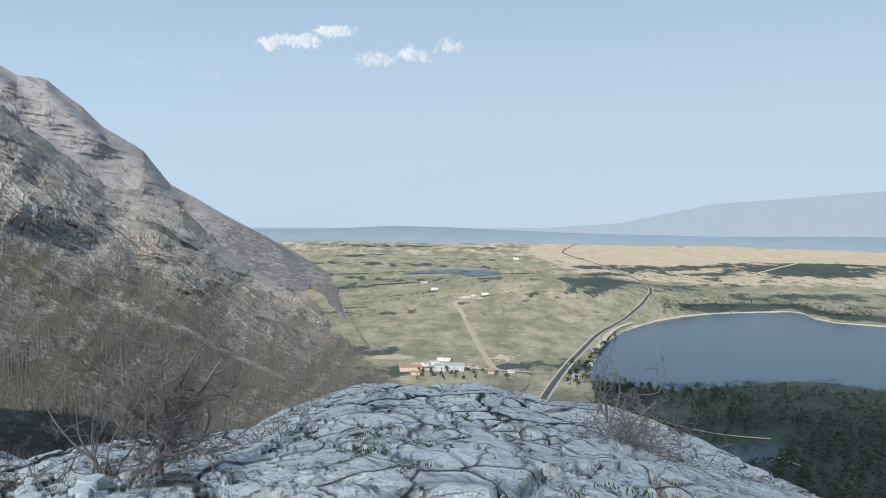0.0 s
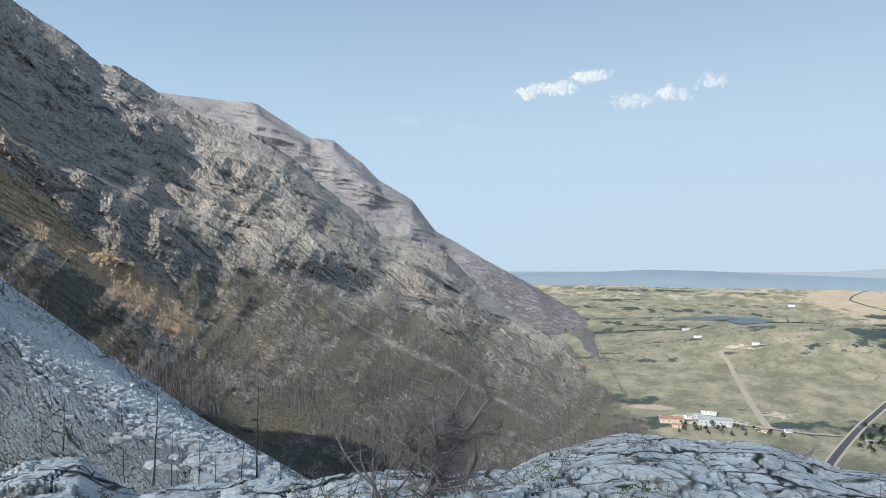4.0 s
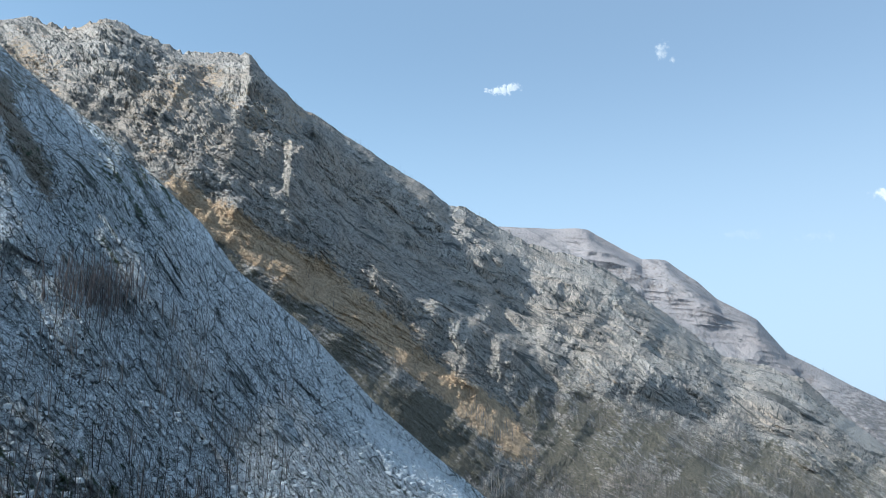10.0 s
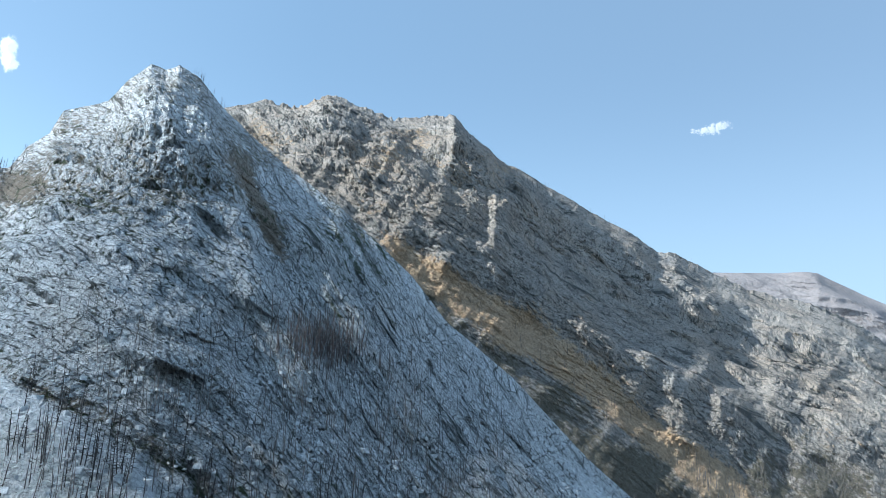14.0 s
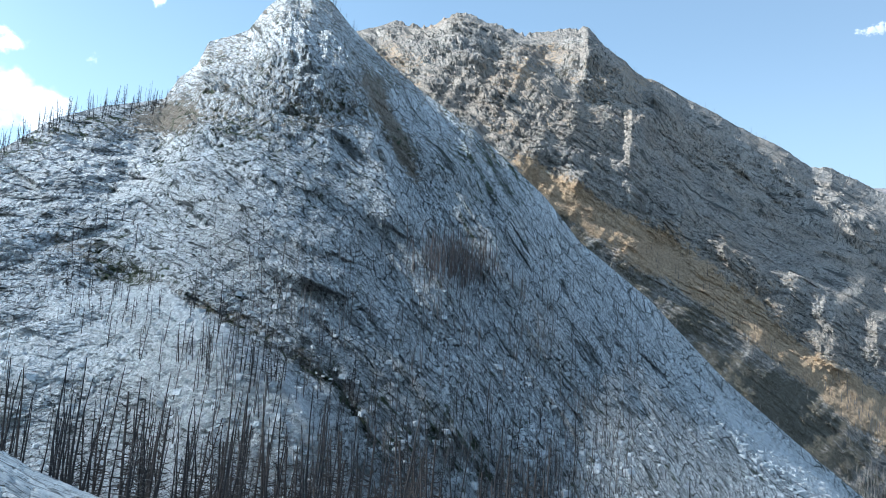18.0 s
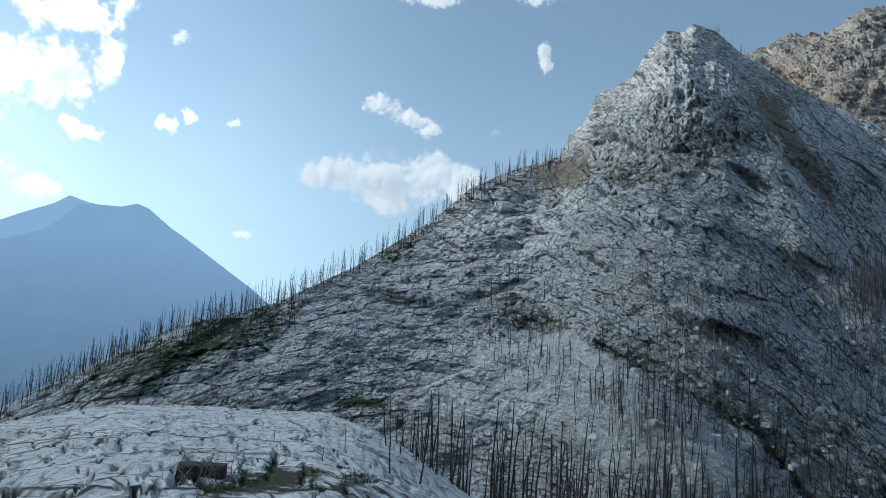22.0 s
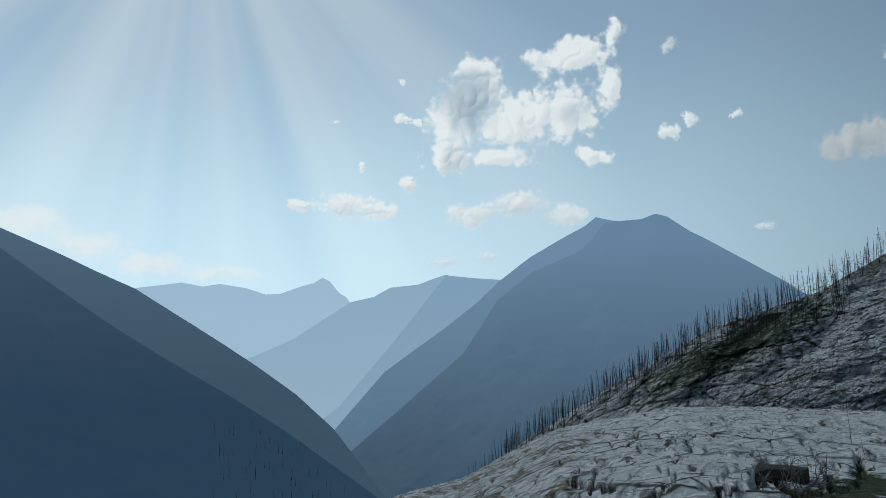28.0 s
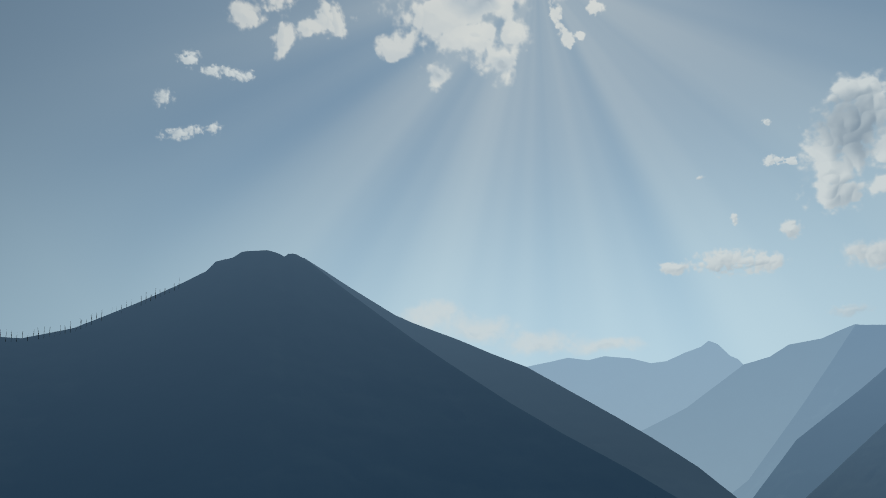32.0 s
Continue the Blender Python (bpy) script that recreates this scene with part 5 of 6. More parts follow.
def snag(rng, h, boughs, reach, low=0.2, twigs=0, girth=0.016, lift=0.15, wander=0.02, sides=6):
    """A dead tree: its trunk, and its boughs with twigs, both as (corners, faces)."""
    n = 8 if h > 1.5 else 4
    q = np.linspace(0, 1, n)
    bend = np.cumsum(rng.normal(0, wander, (n, 2)), 0) * h * 0.5
    spine = np.column_stack([bend[:, 0] - bend[0, 0], bend[:, 1] - bend[0, 1], q * h])
    trunk = tube(spine, h * girth * (1 - 0.85 * q) + 0.004, sides)
    arms = []
    for b in range(boughs):
        t = low + (0.97 - low) * (b + rng.random()) / boughs
        base = np.array([np.interp(t, q, spine[:, k]) for k in range(3)])
        a, ln = rng.random() * 2 * np.pi, h * reach * (1.1 - t) * (0.45 + 0.75 * rng.random())
        go = np.array([math.cos(a), math.sin(a), lift + rng.normal(0, 0.25)])
        k1 = base + go * ln * 0.5 + rng.normal(0, 0.06 * ln, 3)
        k2 = base + go * ln + np.array([0, 0, rng.normal(0.1, 0.15) * ln]) + rng.normal(0, 0.08 * ln, 3)
        rad = max(0.006, h * girth * 0.34 * (1.1 - t))
        arms.append(tube([base, k1, k2], [rad, rad * 0.7, rad * 0.25], 3))
        for _ in range(twigs):
            f = 0.3 + 0.7 * rng.random()
            o = base + (k1 - base) * min(1, 2 * f) + (k2 - k1) * max(0, 2 * f - 1)
            g = go * 0.5 + rng.normal(0, 0.6, 3)
            l2 = ln * (0.2 + 0.3 * rng.random())
            arms.append(tube([o, o + g * l2 * 0.6, o + g * l2 + rng.normal(0, 0.1 * l2, 3)], [rad * 0.5, rad * 0.35, rad * 0.15], 3))
    return trunk, joined(arms) if arms else trunk


def scattered(kinds, places, sizes, rng, lean=0.03):
    """Many copies of shapes in one pair of arrays."""
    out = []
    for p, size in zip(places, sizes):
        v, f = kinds[rng.integers(len(kinds))]
        a = rng.random() * 2 * np.pi
        c, d = math.cos(a), math.sin(a)
        w = v @ np.array([[c, d, 0], [-d, c, 0], [0, 0, 1]]) * size
        w = w + w[:, 2:3] * np.array([[rng.normal(0, lean), rng.normal(0, lean), 0]])
        out.append((w + p, f))
    return joined(out)


def empty_thing(name, place, label, category, group=""):
    ob = new(name)
    ob.location = place
    return tagged(ob, label, category, group)


def slope_spots(name, rng, count, keep):
    """Random places on a slope where keep(bearing, angle, s) gives the chance."""
    v, d, e, s = SLOPES[name]
    got = []
    nu, nv = d.shape
    while len(got) < count:
        i, j = rng.integers(0, nu, 4000), rng.integers(0, nv - 5, 4000)
        ok = rng.random(4000) < keep(d[i, j], e[i, j], s[i, j])
        got.extend(v[i[ok], j[ok]] + np.array([0, 0, -0.15]))
    return np.array(got[:count])


def slope_point(name, az, el):
    v, d, e, s = SLOPES[name]
    i = int(np.argmin(np.abs(d[:, 0] - az)))
    j = int(np.argmin(np.abs(e[i] - el) + 100 * (s[i] > 1)))
    return v[i, j]


charred = plain_material("charred bark", (0.045, 0.042, 0.042), 0.95, 0.35, 0.4)
weathered = plain_material("weathered dead wood", (0.25, 0.235, 0.22), 0.9, 0.3, 0.25)
silver = plain_material("silver grey dead wood", (0.36, 0.34, 0.32), 0.85, 0.25, 0.2)
far_bark = plain_material("burnt trunks", (0.155, 0.142, 0.132), 0.95, 0.4, 6)
rust_bark = plain_material("scorched brown trunks", (0.13, 0.105, 0.095), 0.95, 0.3, 3)
scorched = plain_material("scorched brown bark", (0.078, 0.066, 0.06), 0.95, 0.35, 0.4)
leaf = plain_material("dark leaves", (0.036, 0.052, 0.03), 0.85, 0.4, 3)
needle = plain_material("conifer green", (0.028, 0.045, 0.026), 0.9, 0.4, 5)
juniper = plain_material("juniper green", (0.06, 0.085, 0.03), 0.85, 0.4, 0.15)
heather = plain_material("dry heath", (0.16, 0.13, 0.07), 0.9, 0.35, 0.1)

rng = np.random.default_rng(7)

# burnt trees as things: six kinds, then copies
KINDS = []
for k in range(6):
    trunk, arms = snag(rng, 10.0, (46, 60, 34, 54, 20, 66)[k], (0.14, 0.18, 0.12, 0.16, 0.10, 0.20)[k], (0.25, 0.12, 0.35, 0.2, 0.5, 0.1)[k], (1, 1, 1, 2, 1, 2)[k], 0.0105, 0.1, 0.012)
    ob = empty_thing("burnt_tree", (0, 0, -400), "bare burnt tree with a blackened trunk on pale rock", "dead tree", "burnt trees on the ridge")
    shape("trunk", *trunk, scorched if k in (2, 5) else charred, ob)
    tagged(shape("bough", *arms, charred if k in (1, 3) else scorched if k in (2, 5) else weathered, ob), kind="stuff")
    KINDS.append(ob)


def plant(place, height, kind=None, lean=3.5):
    k = int(rng.integers(len(KINDS))) if kind is None else kind
    m = Matrix.Translation(Vector(place)) @ pose(0, 0, 0, rng.normal(0, lean), rng.normal(0, lean), rng.random() * 360) @ Matrix.Scale(height / 10.0, 4)
    return copy_thing(KINDS[k], m)


# the hollow between the summit rock and the rib
land("saddle_slope", rib_stone, [(48, -16, 120), (60, -13.6, 155), (80, -12.8, 150), (92, -11.2, 120), (104, -10, 85)], [(48, -24, 28), (104, -18, 34)], np.linspace(48, 104, 160), 60, 0.006, 20, seed=81, edge=0.3,
     strata=strata_rib, cover=lambda az, el, s: (0.24 + 0 * az, 0.26 + 0 * az, 0.34 + 0 * az), label="rubble slope with burnt trees below the slabs", category="slope")
for p in slope_spots("saddle_slope", rng, 150, lambda a, e, s: np.clip((a - 62) / 20, 0.1, 1) * (s < 0.7) * (s > 0.12)):
    plant(p, rng.uniform(6.5, 10.5))
for p in slope_spots("mountain_rib", rng, 30, lambda a, e, s: (a > 58) & (a < 97) & (e > -12) & (e < -2.5)):
    plant(p, rng.uniform(5, 8.5))
# the line of burnt trees on the ridge
for p in slope_spots("mountain_rib", rng, 80, lambda a, e, s: (a > 93) & (a < 136) & (s > 0.955) & (s <= 1.0)):
    plant(p, rng.uniform(6.5, 11.5))
for a_top in range(16):
    plant(slope_point("mountain_rib", 78 + rng.random() * 4, 26), rng.uniform(4, 7))
# snags beyond the summit rock
for az, base, top, kind in ((33.3, -16.2, -8.7, 0), (40.5, -15.8, -9.1, 2), (46.3, -13.0, -9.2, 4), (24.5, -16.9, -10.8, 2), (34.4, -16.9, -12.4, 4), (31.6, -17, -12.8, 4), (37.4, -16, -12.2, 2), (39.2, -16, -11.8, 0), (28.7, -17, -13.6, 3), (26.2, -17, -13, 1), (42.4, -15.5, -12.4, 3), (30.3, -16.8, -13.9, 5), (36.2, -16.4, -13.4, 5), (47.6, -13, -10.5, 2)):
    p = slope_point("mountain_rib", az, base)
    r = math.hypot(p[0], p[1])
    plant(p, r * (math.tan(radians(top)) - math.tan(radians(base))), kind, 1.0)

# thin burnt woods that nobody could count
twiggy = [joined(snag(rng, 1.0, 34, 0.20, 0.15, 1, 0.0085, 0.1, 0.012, 4)) for _ in range(5)]
thin = [snag(rng, 1.0, 6, 0.10, 0.25, 0, 0.010, 0.1, 0.01, 3) for _ in range(5)]
thin = [joined(t) for t in thin]
bare = [snag(rng, 1.0, 0, 0.1, 0.3, 0, girth, 0.1, 0.02, 3)[0] for girth in (0.012, 0.016, 0.020, 0.026, 0.030)]


def woods(name, slope, count, keep, low, high, kinds, material, label):
    spots = slope_spots(slope, rng, count, keep)
    ob = shape(name, *scattered(kinds, spots, rng.uniform(low, high, count), rng, 0.07), material)
    return tagged(ob, label, "burnt forest", kind="stuff")


def patchy(a, e, f, seed):
    return np.clip(0.5 + 1.6 * fbm(a * f, e * f * 1.6, a * 0, 3, seed), 0, 1)


woods("rib_woods", "mountain_rib", 1050, lambda a, e, s: (s < 0.98) * ((a > 56) & (e < 6)) * patchy(a, e, 0.25, 301) * np.clip((92 - a) / 8, 0.15, 1), 3.5, 6.5, thin, far_bark, "scattered burnt trunks on the limestone rib")
woods("saddle_woods", "saddle_slope", 110, lambda a, e, s: np.clip((a - 56) / 14, 0, 1) * np.clip((97 - a) / 5, 0, 1) * (s < 0.85) * (s > 0.2), 5.5, 9.5, twiggy, scorched, "thicket of scorched brown trees below the slabs")
woods("gully_woods", "mountain_rib", 260, lambda a, e, s: (a > 60) * (a < 98) * np.clip(1.2 - np.abs(e - GULLY(a) + 1.5) / 4, 0, 1), 3.5, 7.0, twiggy, charred, "burnt trees along the gully in the slabs")
woods("skyline_snags", "mountain_rib", 210, lambda a, e, s: (a > 92) * (a < 137) * (s > 0.95) * (s <= 1.0), 5, 10.5, twiggy, charred, "row of burnt trees along the ridge")
woods("scorched_grove", "mountain_rib", 240, lambda a, e, s: blob(a, e, 70, 5.0, 2.2, 1.5), 5, 8, thin, rust_bark, "grove of scorched brown trees on the slabs")
woods("ridge_woods", "mountain_rib", 480, lambda a, e, s: (a > 96) * (a < 139) * (s > 0.8 + 0.15 * (a < 112)) * (s < 1.0), 4, 10.5, thin, charred, "burnt trees over green undergrowth")
woods("face_woods", "mountain_face", 20000, lambda a, e, s: np.clip((CLIFF_LOW(a) - e + 1.5) / 3, 0.06, 1) * patchy(a, e, 0.3, 305) * np.clip((44 - a) / 8, 0.03, 1) * (a < 60), 5, 10, bare, far_bark, "grey burnt forest on the mountain side")
woods("face_ridge_woods", "mountain_face", 500, lambda a, e, s: (a > 16) * (a < 62) * (s > 0.8) * patchy(a, e, 0.4, 309), 8, 13, bare, far_bark, "sparse burnt trees below the crest")
woods("foot_woods", "mountain_face", 4500, lambda a, e, s: (a < 15) * np.clip((15 - a) / 6, 0, 1), 5, 12, bare, far_bark, "burnt forest at the mountain foot")
woods("far_ridge_woods", "mountain_ridge", 2200, lambda a, e, s: (a < 24) * (s > 0.5) * (s < 1), 9, 15, bare, far_bark, "burnt forest along the far ridge")
woods("skyline_woods", "dark_mountain", 130, lambda a, e, s: (a > 189) * (a < 202) * (s > 0.985) * (s <= 1), 14, 26, bare, needle, "small trees along the dark skyline")
woods("valley_woods", "dark_mountain", 160, lambda a, e, s: (a > 148) * (a < 158) * (e < -6), 12, 22, bare, needle, "dim trees in the valley bottom")

# ---------------------------------------------------------------- roads, buildings and trees of the plain
asphalt = plain_material("asphalt", (0.075, 0.072, 0.080), 0.85, 0.2, 4)
gravel = plain_material("gravel road", (0.36, 0.31, 0.25), 0.95, 0.15, 4)
verge = plain_material("bare verge", (0.42, 0.37, 0.29), 0.95, 0.15, 4)
paint = plain_material("white road paint", (0.75, 0.74, 0.70), 0.8, 0.1, 2)


def ribbon(name, marks, width, material, lift, label, category="road", sub=10):
    """A road that follows the ground along marks of (bearing, height angle)."""
    pts = np.array([on_ground(az, el)[:] for az, el in marks])
    t = np.linspace(0, len(pts) - 1, (len(pts) - 1) * sub + 1)
    x, y = (np.interp(t, np.arange(len(pts)), pts[:, k]) for k in (0, 1))
    w = np.hanning(sub + 3)[1:-1]
    w /= w.sum()
    n = len(w) // 2
    x, y = (np.convolve(np.concatenate([np.full(n, v[0]), v, np.full(n, v[-1])]), w, "valid") for v in (x, y))
    dx, dy = np.gradient(x), np.gradient(y)
    ln = np.hypot(dx, dy) + 1e-9
    side = np.linspace(-0.5, 0.5, 4)[None, :] * width
    px, py = x[:, None] - (dy / ln)[:, None] * side, y[:, None] + (dx / ln)[:, None] * side
    crown = ground_height(px, py) if width > 60 else ground_height(x, y)[:, None] + 0 * px
    z = np.maximum(ground_height(px, py), crown) + lift
    ob = shape(name, np.stack([px, py, z], -1).reshape(-1, 3), grid_faces(len(x), 4), material)
    return tagged(ob, label, category, kind="structure")


HIGHWAY = [(-7.6, -13.6), (-8.1, -12.8), (-9.9, -10.2), (-12.0, -8.0), (-14.1, -6.7), (-15.3, -5.6), (-15.75, -4.9), (-15.7, -4.5), (-14.8, -3.9), (-12.7, -3.1), (-10.6, -2.5), (-9.0, -2.05), (-9.6, -1.6), (-10.8, -1.2)]
ribbon("road_verge", HIGHWAY, 15, verge, 0.8, "pale gravel verge of the valley highway")
ribbon("road", HIGHWAY, 8.5, asphalt, 1.3, "dark asphalt highway along the lake")
ribbon("gravel_road", [(-4.4, -11.1), (-3.9, -10.9), (-2.8, -9.2), (-2.1, -7.9), (-1.6, -6.8), (-0.8, -6.0), (-2.9, -5.5), (-4.2, -5.3)], 11, gravel, 1.0, "pale gravel road across dry grassland")
ribbon("farm_road", [(5.8, -4.75), (3.5, -4.6), (0.6, -4.45)], 16, asphalt, 1.0, "grey road at the foot of the slope")
ribbon("side_road", [(2.2, -11.0), (-0.8, -10.95), (-4.4, -11.1), (-6.5, -11.2), (-9.2, -11.1)], 9, gravel, 1.2, "gravel lane past the buildings")
ribbon("field_track", [(-20.5, -4.0), (-22.3, -3.4), (-24.2, -2.8), (-25.9, -2.3)], 14, verge, 1.0, "pale track through the wheat plain")
ribbon("inlet_bank", [(-16.4, -14.1), (-18.2, -14.5), (-19.9, -14.7), (-22, -14.75), (-24.4, -14.66)], 3.0, gravel, 1.2, "pale bank along the inlet", "bank")
ribbon("inlet_bank", [(-23.9, -15.5), (-25.0, -15.95), (-26.4, -16.3)], 3.0, gravel, 1.2, "pale spit in the inlet", "bank")
ribbon("beach_lane", [(-14.6, -7.1), (-13.2, -7.6), (-12.6, -8.2), (-11.6, -9.6)], 12, verge, 0.9, "pale beach lane by the lake")

wall_tan = plain_material("tan siding", (0.50, 0.42, 0.33), 0.8, 0.1, 2)
wall_white = plain_material("white siding", (0.75, 0.73, 0.68), 0.8, 0.08, 2)
wall_grey = plain_material("grey siding", (0.42, 0.43, 0.42), 0.8, 0.1, 2)
roof_red = plain_material("rust red metal roof", (0.30, 0.17, 0.13), 0.6, 0.15, 3)
roof_grey = plain_material("grey metal roof", (0.30, 0.31, 0.33), 0.5, 0.12, 3)
roof_brown = plain_material("brown shingle roof", (0.22, 0.17, 0.13), 0.9, 0.15, 3)
pane_mat, ns, ls, b = nodes_of("window glass", 0.15)
b.inputs["Base Color"].default_value = (0.03, 0.04, 0.05, 1)
trim_mat = plain_material("white trim", (0.72, 0.71, 0.68), 0.7, 0.05, 1)


def box(x0, y0, z0, x1, y1, z1):
    v = np.array([(x, y, z) for x in (x0, x1) for y in (y0, y1) for z in (z0, z1)], float)
    return v, np.array([(0, 1, 3, 2), (4, 6, 7, 5), (0, 4, 5, 1), (2, 3, 7, 6), (0, 2, 6, 4), (1, 5, 7, 3)])


def house(az, el, w, d, h, wall, roof, turn, label, pitch=0.35, panes=4):
    """A low building with a gable roof, eaves, windows and a door."""
    at_ = on_ground(az, el)
    ob = empty_thing("building", at_ + Vector((0, 0, -0.3)), label, "building", "buildings below the mountain")
    ob.rotation_euler = (0, 0, radians(az + turn))
    shape("wall", *box(-w / 2, -d / 2, -1.5, w / 2, d / 2, h), wall, ob, False)
    rise = d * 0.5 * pitch
    rv = np.array([(sx * (w / 2 + 0.6), y, z) for sx in (-1, 1) for y, z in ((-d / 2 - 0.6, h - 0.15), (0, h + rise), (d / 2 + 0.6, h - 0.15), (d / 2 + 0.6, h + 0.15), (0, h + rise + 0.35), (-d / 2 - 0.6, h + 0.15))], float)
    rf = np.array([(0, 1, 7, 6), (1, 2, 8, 7), (2, 3, 9, 8), (3, 4, 10, 9), (4, 5, 11, 10), (5, 0, 6, 11), (0, 5, 4, 1), (1, 4, 3, 2), (6, 7, 10, 11), (7, 8, 9, 10)])
    shape("roof", rv, rf, roof, ob, False)
    gv = np.array([(sx * (w / 2 - 0.05), y, z) for sx in (-1, 1) for y, z in ((-d / 2, h - 0.1), (d / 2, h - 0.1), (0, h + rise), (0, h + rise))], float)
    shape("gable", gv, np.array([(0, 1, 2, 3), (4, 5, 6, 7)]), wall, ob, False)
    for k in range(panes):
        x = (k + 0.5) / panes * w - w / 2
        fr = shape("window", *box(x - 0.8, -d / 2 - 0.10, h * 0.38, x + 0.8, -d / 2, h * 0.78), trim_mat, ob, False)
        shape("pane", *box(x - 0.65, -d / 2 - 0.14, h * 0.42, x + 0.65, -d / 2 - 0.08, h * 0.74), pane_mat, fr, False)
    shape("door", *box(w / 2 - 2.4, -d / 2 - 0.12, 0, w / 2 - 1.2, -d / 2, 2.2), roof, ob, False)
    return ob


ribbon("pond", [(1.4, -3.85), (-0.5, -3.7), (-2.5, -3.62), (-5.4, -3.75)], 230, water_mat, 2.0, "narrow blue pond among the fields", "pond")
house(2.4, -11.2, 34, 16, 6.5, wall_tan, roof_red, 8, "long tan barn with a rust red roof")
house(1.9, -11.5, 16, 10, 4.2, wall_tan, roof_red, -20, "tan shed with a red roof")
house(0.55, -10.7, 14, 9, 4.5, wall_white, roof_grey, 15, "white house with a grey roof")
house(-0.6, -11.15, 46, 20, 9, wall_grey, roof_grey, 4, "large grey workshop with a metal roof", 0.25, 7)
house(-0.2, -10.45, 22, 11, 6.5, wall_white, roof_brown, -6, "white lodge with a brown roof")
house(1.2, -10.8, 12, 8, 4, wall_white, roof_grey, 30, "small white cabin on gravel")
house(-1.4, -10.7, 9, 6, 3.4, wall_white, roof_brown, 12, "small white hut by the lane")
house(-4.0, -11.35, 13, 8, 4, wall_tan, roof_brown, -15, "tan cottage among trees")
house(-5.4, -11.2, 9, 7, 3.6, wall_white, roof_grey, 20, "white hut beside the lane")
house(-10.3, -11.4, 10, 7, 4, wall_white, roof_grey, 10, "white boathouse near the lake")
house(-11.35, -10.4, 8, 5, 3.4, wall_white, roof_grey, 30, "white cabin by the lake shore")
house(-3.3, -5.35, 18, 9, 5, wall_white, roof_grey, 10, "distant white farmhouse on a knoll")
house(-2.4, -5.45, 14, 8, 5, wall_tan, roof_red, 0, "distant tan barn on a knoll")
house(0.6, -5.05, 20, 10, 6, wall_white, roof_grey, 20, "distant white barn by woods")
house(1.4, -4.55, 24, 10, 6, wall_grey, roof_grey, 0, "distant grey shed by the road")
house(-5.6, -2.6, 26, 12, 7, wall_white, roof_grey, 0, "far white farm on the plain")

car_paint = [plain_material("car paint", c, 0.35, 0.05, 3) for c in ((0.7, 0.7, 0.7), (0.12, 0.13, 0.15), (0.4, 0.08, 0.06), (0.75, 0.74, 0.7))]
tyre = plain_material("tyre rubber", (0.03, 0.03, 0.03), 0.9, 0.1, 1)


def car(az, el, k, turn, lift=0.9):
    ob = empty_thing("car", on_ground(az, el) + Vector((0, 0, lift)), ("white", "black", "red", "cream")[k] + " car parked on the gravel lot", "car", "parked cars")
    ob.rotation_euler = (0, 0, radians(az + turn))
    body = np.array([(sx * 0.9, y, z) for sx in (-1, 1) for y, z in ((-2.2, 0.35), (2.2, 0.35), (2.2, 0.8), (1.1, 0.95), (-2.2, 0.95), (-2.25, 0.6))], float)
    shape("body", body, np.array([(0, 1, 7, 6), (1, 2, 8, 7), (2, 3, 9, 8), (3, 4, 10, 9), (4, 5, 11, 10), (5, 0, 6, 11), (0, 5, 2, 1), (5, 4, 3, 2), (6, 7, 8, 11), (11, 8, 9, 10)]), car_paint[k], ob, False)
    cab = np.array([(sx * w, y, z) for sx in (-1, 1) for w, y, z in ((0.85, -1.9, 0.95), (0.85, 1.0, 0.95), (0.68, 0.35, 1.5), (0.68, -1.5, 1.5))], float)
    shape("cabin", cab, np.array([(0, 1, 5, 4), (1, 2, 6, 5), (2, 3, 7, 6), (3, 0, 4, 7), (0, 3, 2, 1), (4, 5, 6, 7)]), pane_mat, ob, False)
    for sx in (-0.85, 0.85):
        for y in (-1.4, 1.4):
            shape("wheel", *tube([(sx - 0.1, y, 0.33), (sx, y, 0.33), (sx + 0.1, y, 0.33)], [0.33, 0.34, 0.33], 10), tyre, ob)
    return ob


for k in range(16):
    car(0.9 - 0.32 * k + rng.normal(0, 0.05), -10.85 - 0.28 * (k % 3) * 0.6 - (0.2 if k > 9 else 0), int(rng.integers(4)), rng.uniform(-30, 60))
car(-9.7, -10.45, 0, 35, 1.5)
car(-12.4, -7.75, 3, 35, 1.5)


# living trees: trunk, limbs and a crown of many leaf clumps
def crown_tree(rng, h, conifer=False, clumps=60):
    trunk, arms = snag(rng, h * (0.95 if conifer else 0.7), 10, 0.3, 0.3, 0, 0.02, 0.3, 0.01, 5)
    pieces = []
    for c in range(clumps):
        a = rng.random() * 2 * np.pi
        if conifer:
            t = 0.12 + 0.86 * rng.random() ** 0.8
            rr = h * 0.2 * (1.03 - t) * (0.6 + 0.5 * rng.random())
            ctr, size = np.array([math.cos(a) * rr, math.sin(a) * rr, t * h]), h * 0.09 * (1.25 - t)
        else:
            u = rng.random() ** 0.4
            ph = rng.uniform(-0.6, 1.4)
            ctr = np.array([math.cos(a) * math.cos(ph) * h * 0.32 * u, math.sin(a) * math.cos(ph) * h * 0.32 * u, h * 0.62 + math.sin(ph) * h * 0.34 * u])
            size = h * rng.uniform(0.06, 0.11)
        q = rng.normal(0, 1, (4, 3))
        q = q / np.linalg.norm(q, axis=1)[:, None] * size * rng.uniform(0.7, 1.3, (4, 1)) * np.array([1, 1, 0.6])
        pieces.append((q + ctr, np.array([(0, 1, 2, 3), (0, 2, 1, 3), (0, 3, 2, 1)])))
    return trunk, arms, joined(pieces)


rng = np.random.default_rng(21)
LIVE = []
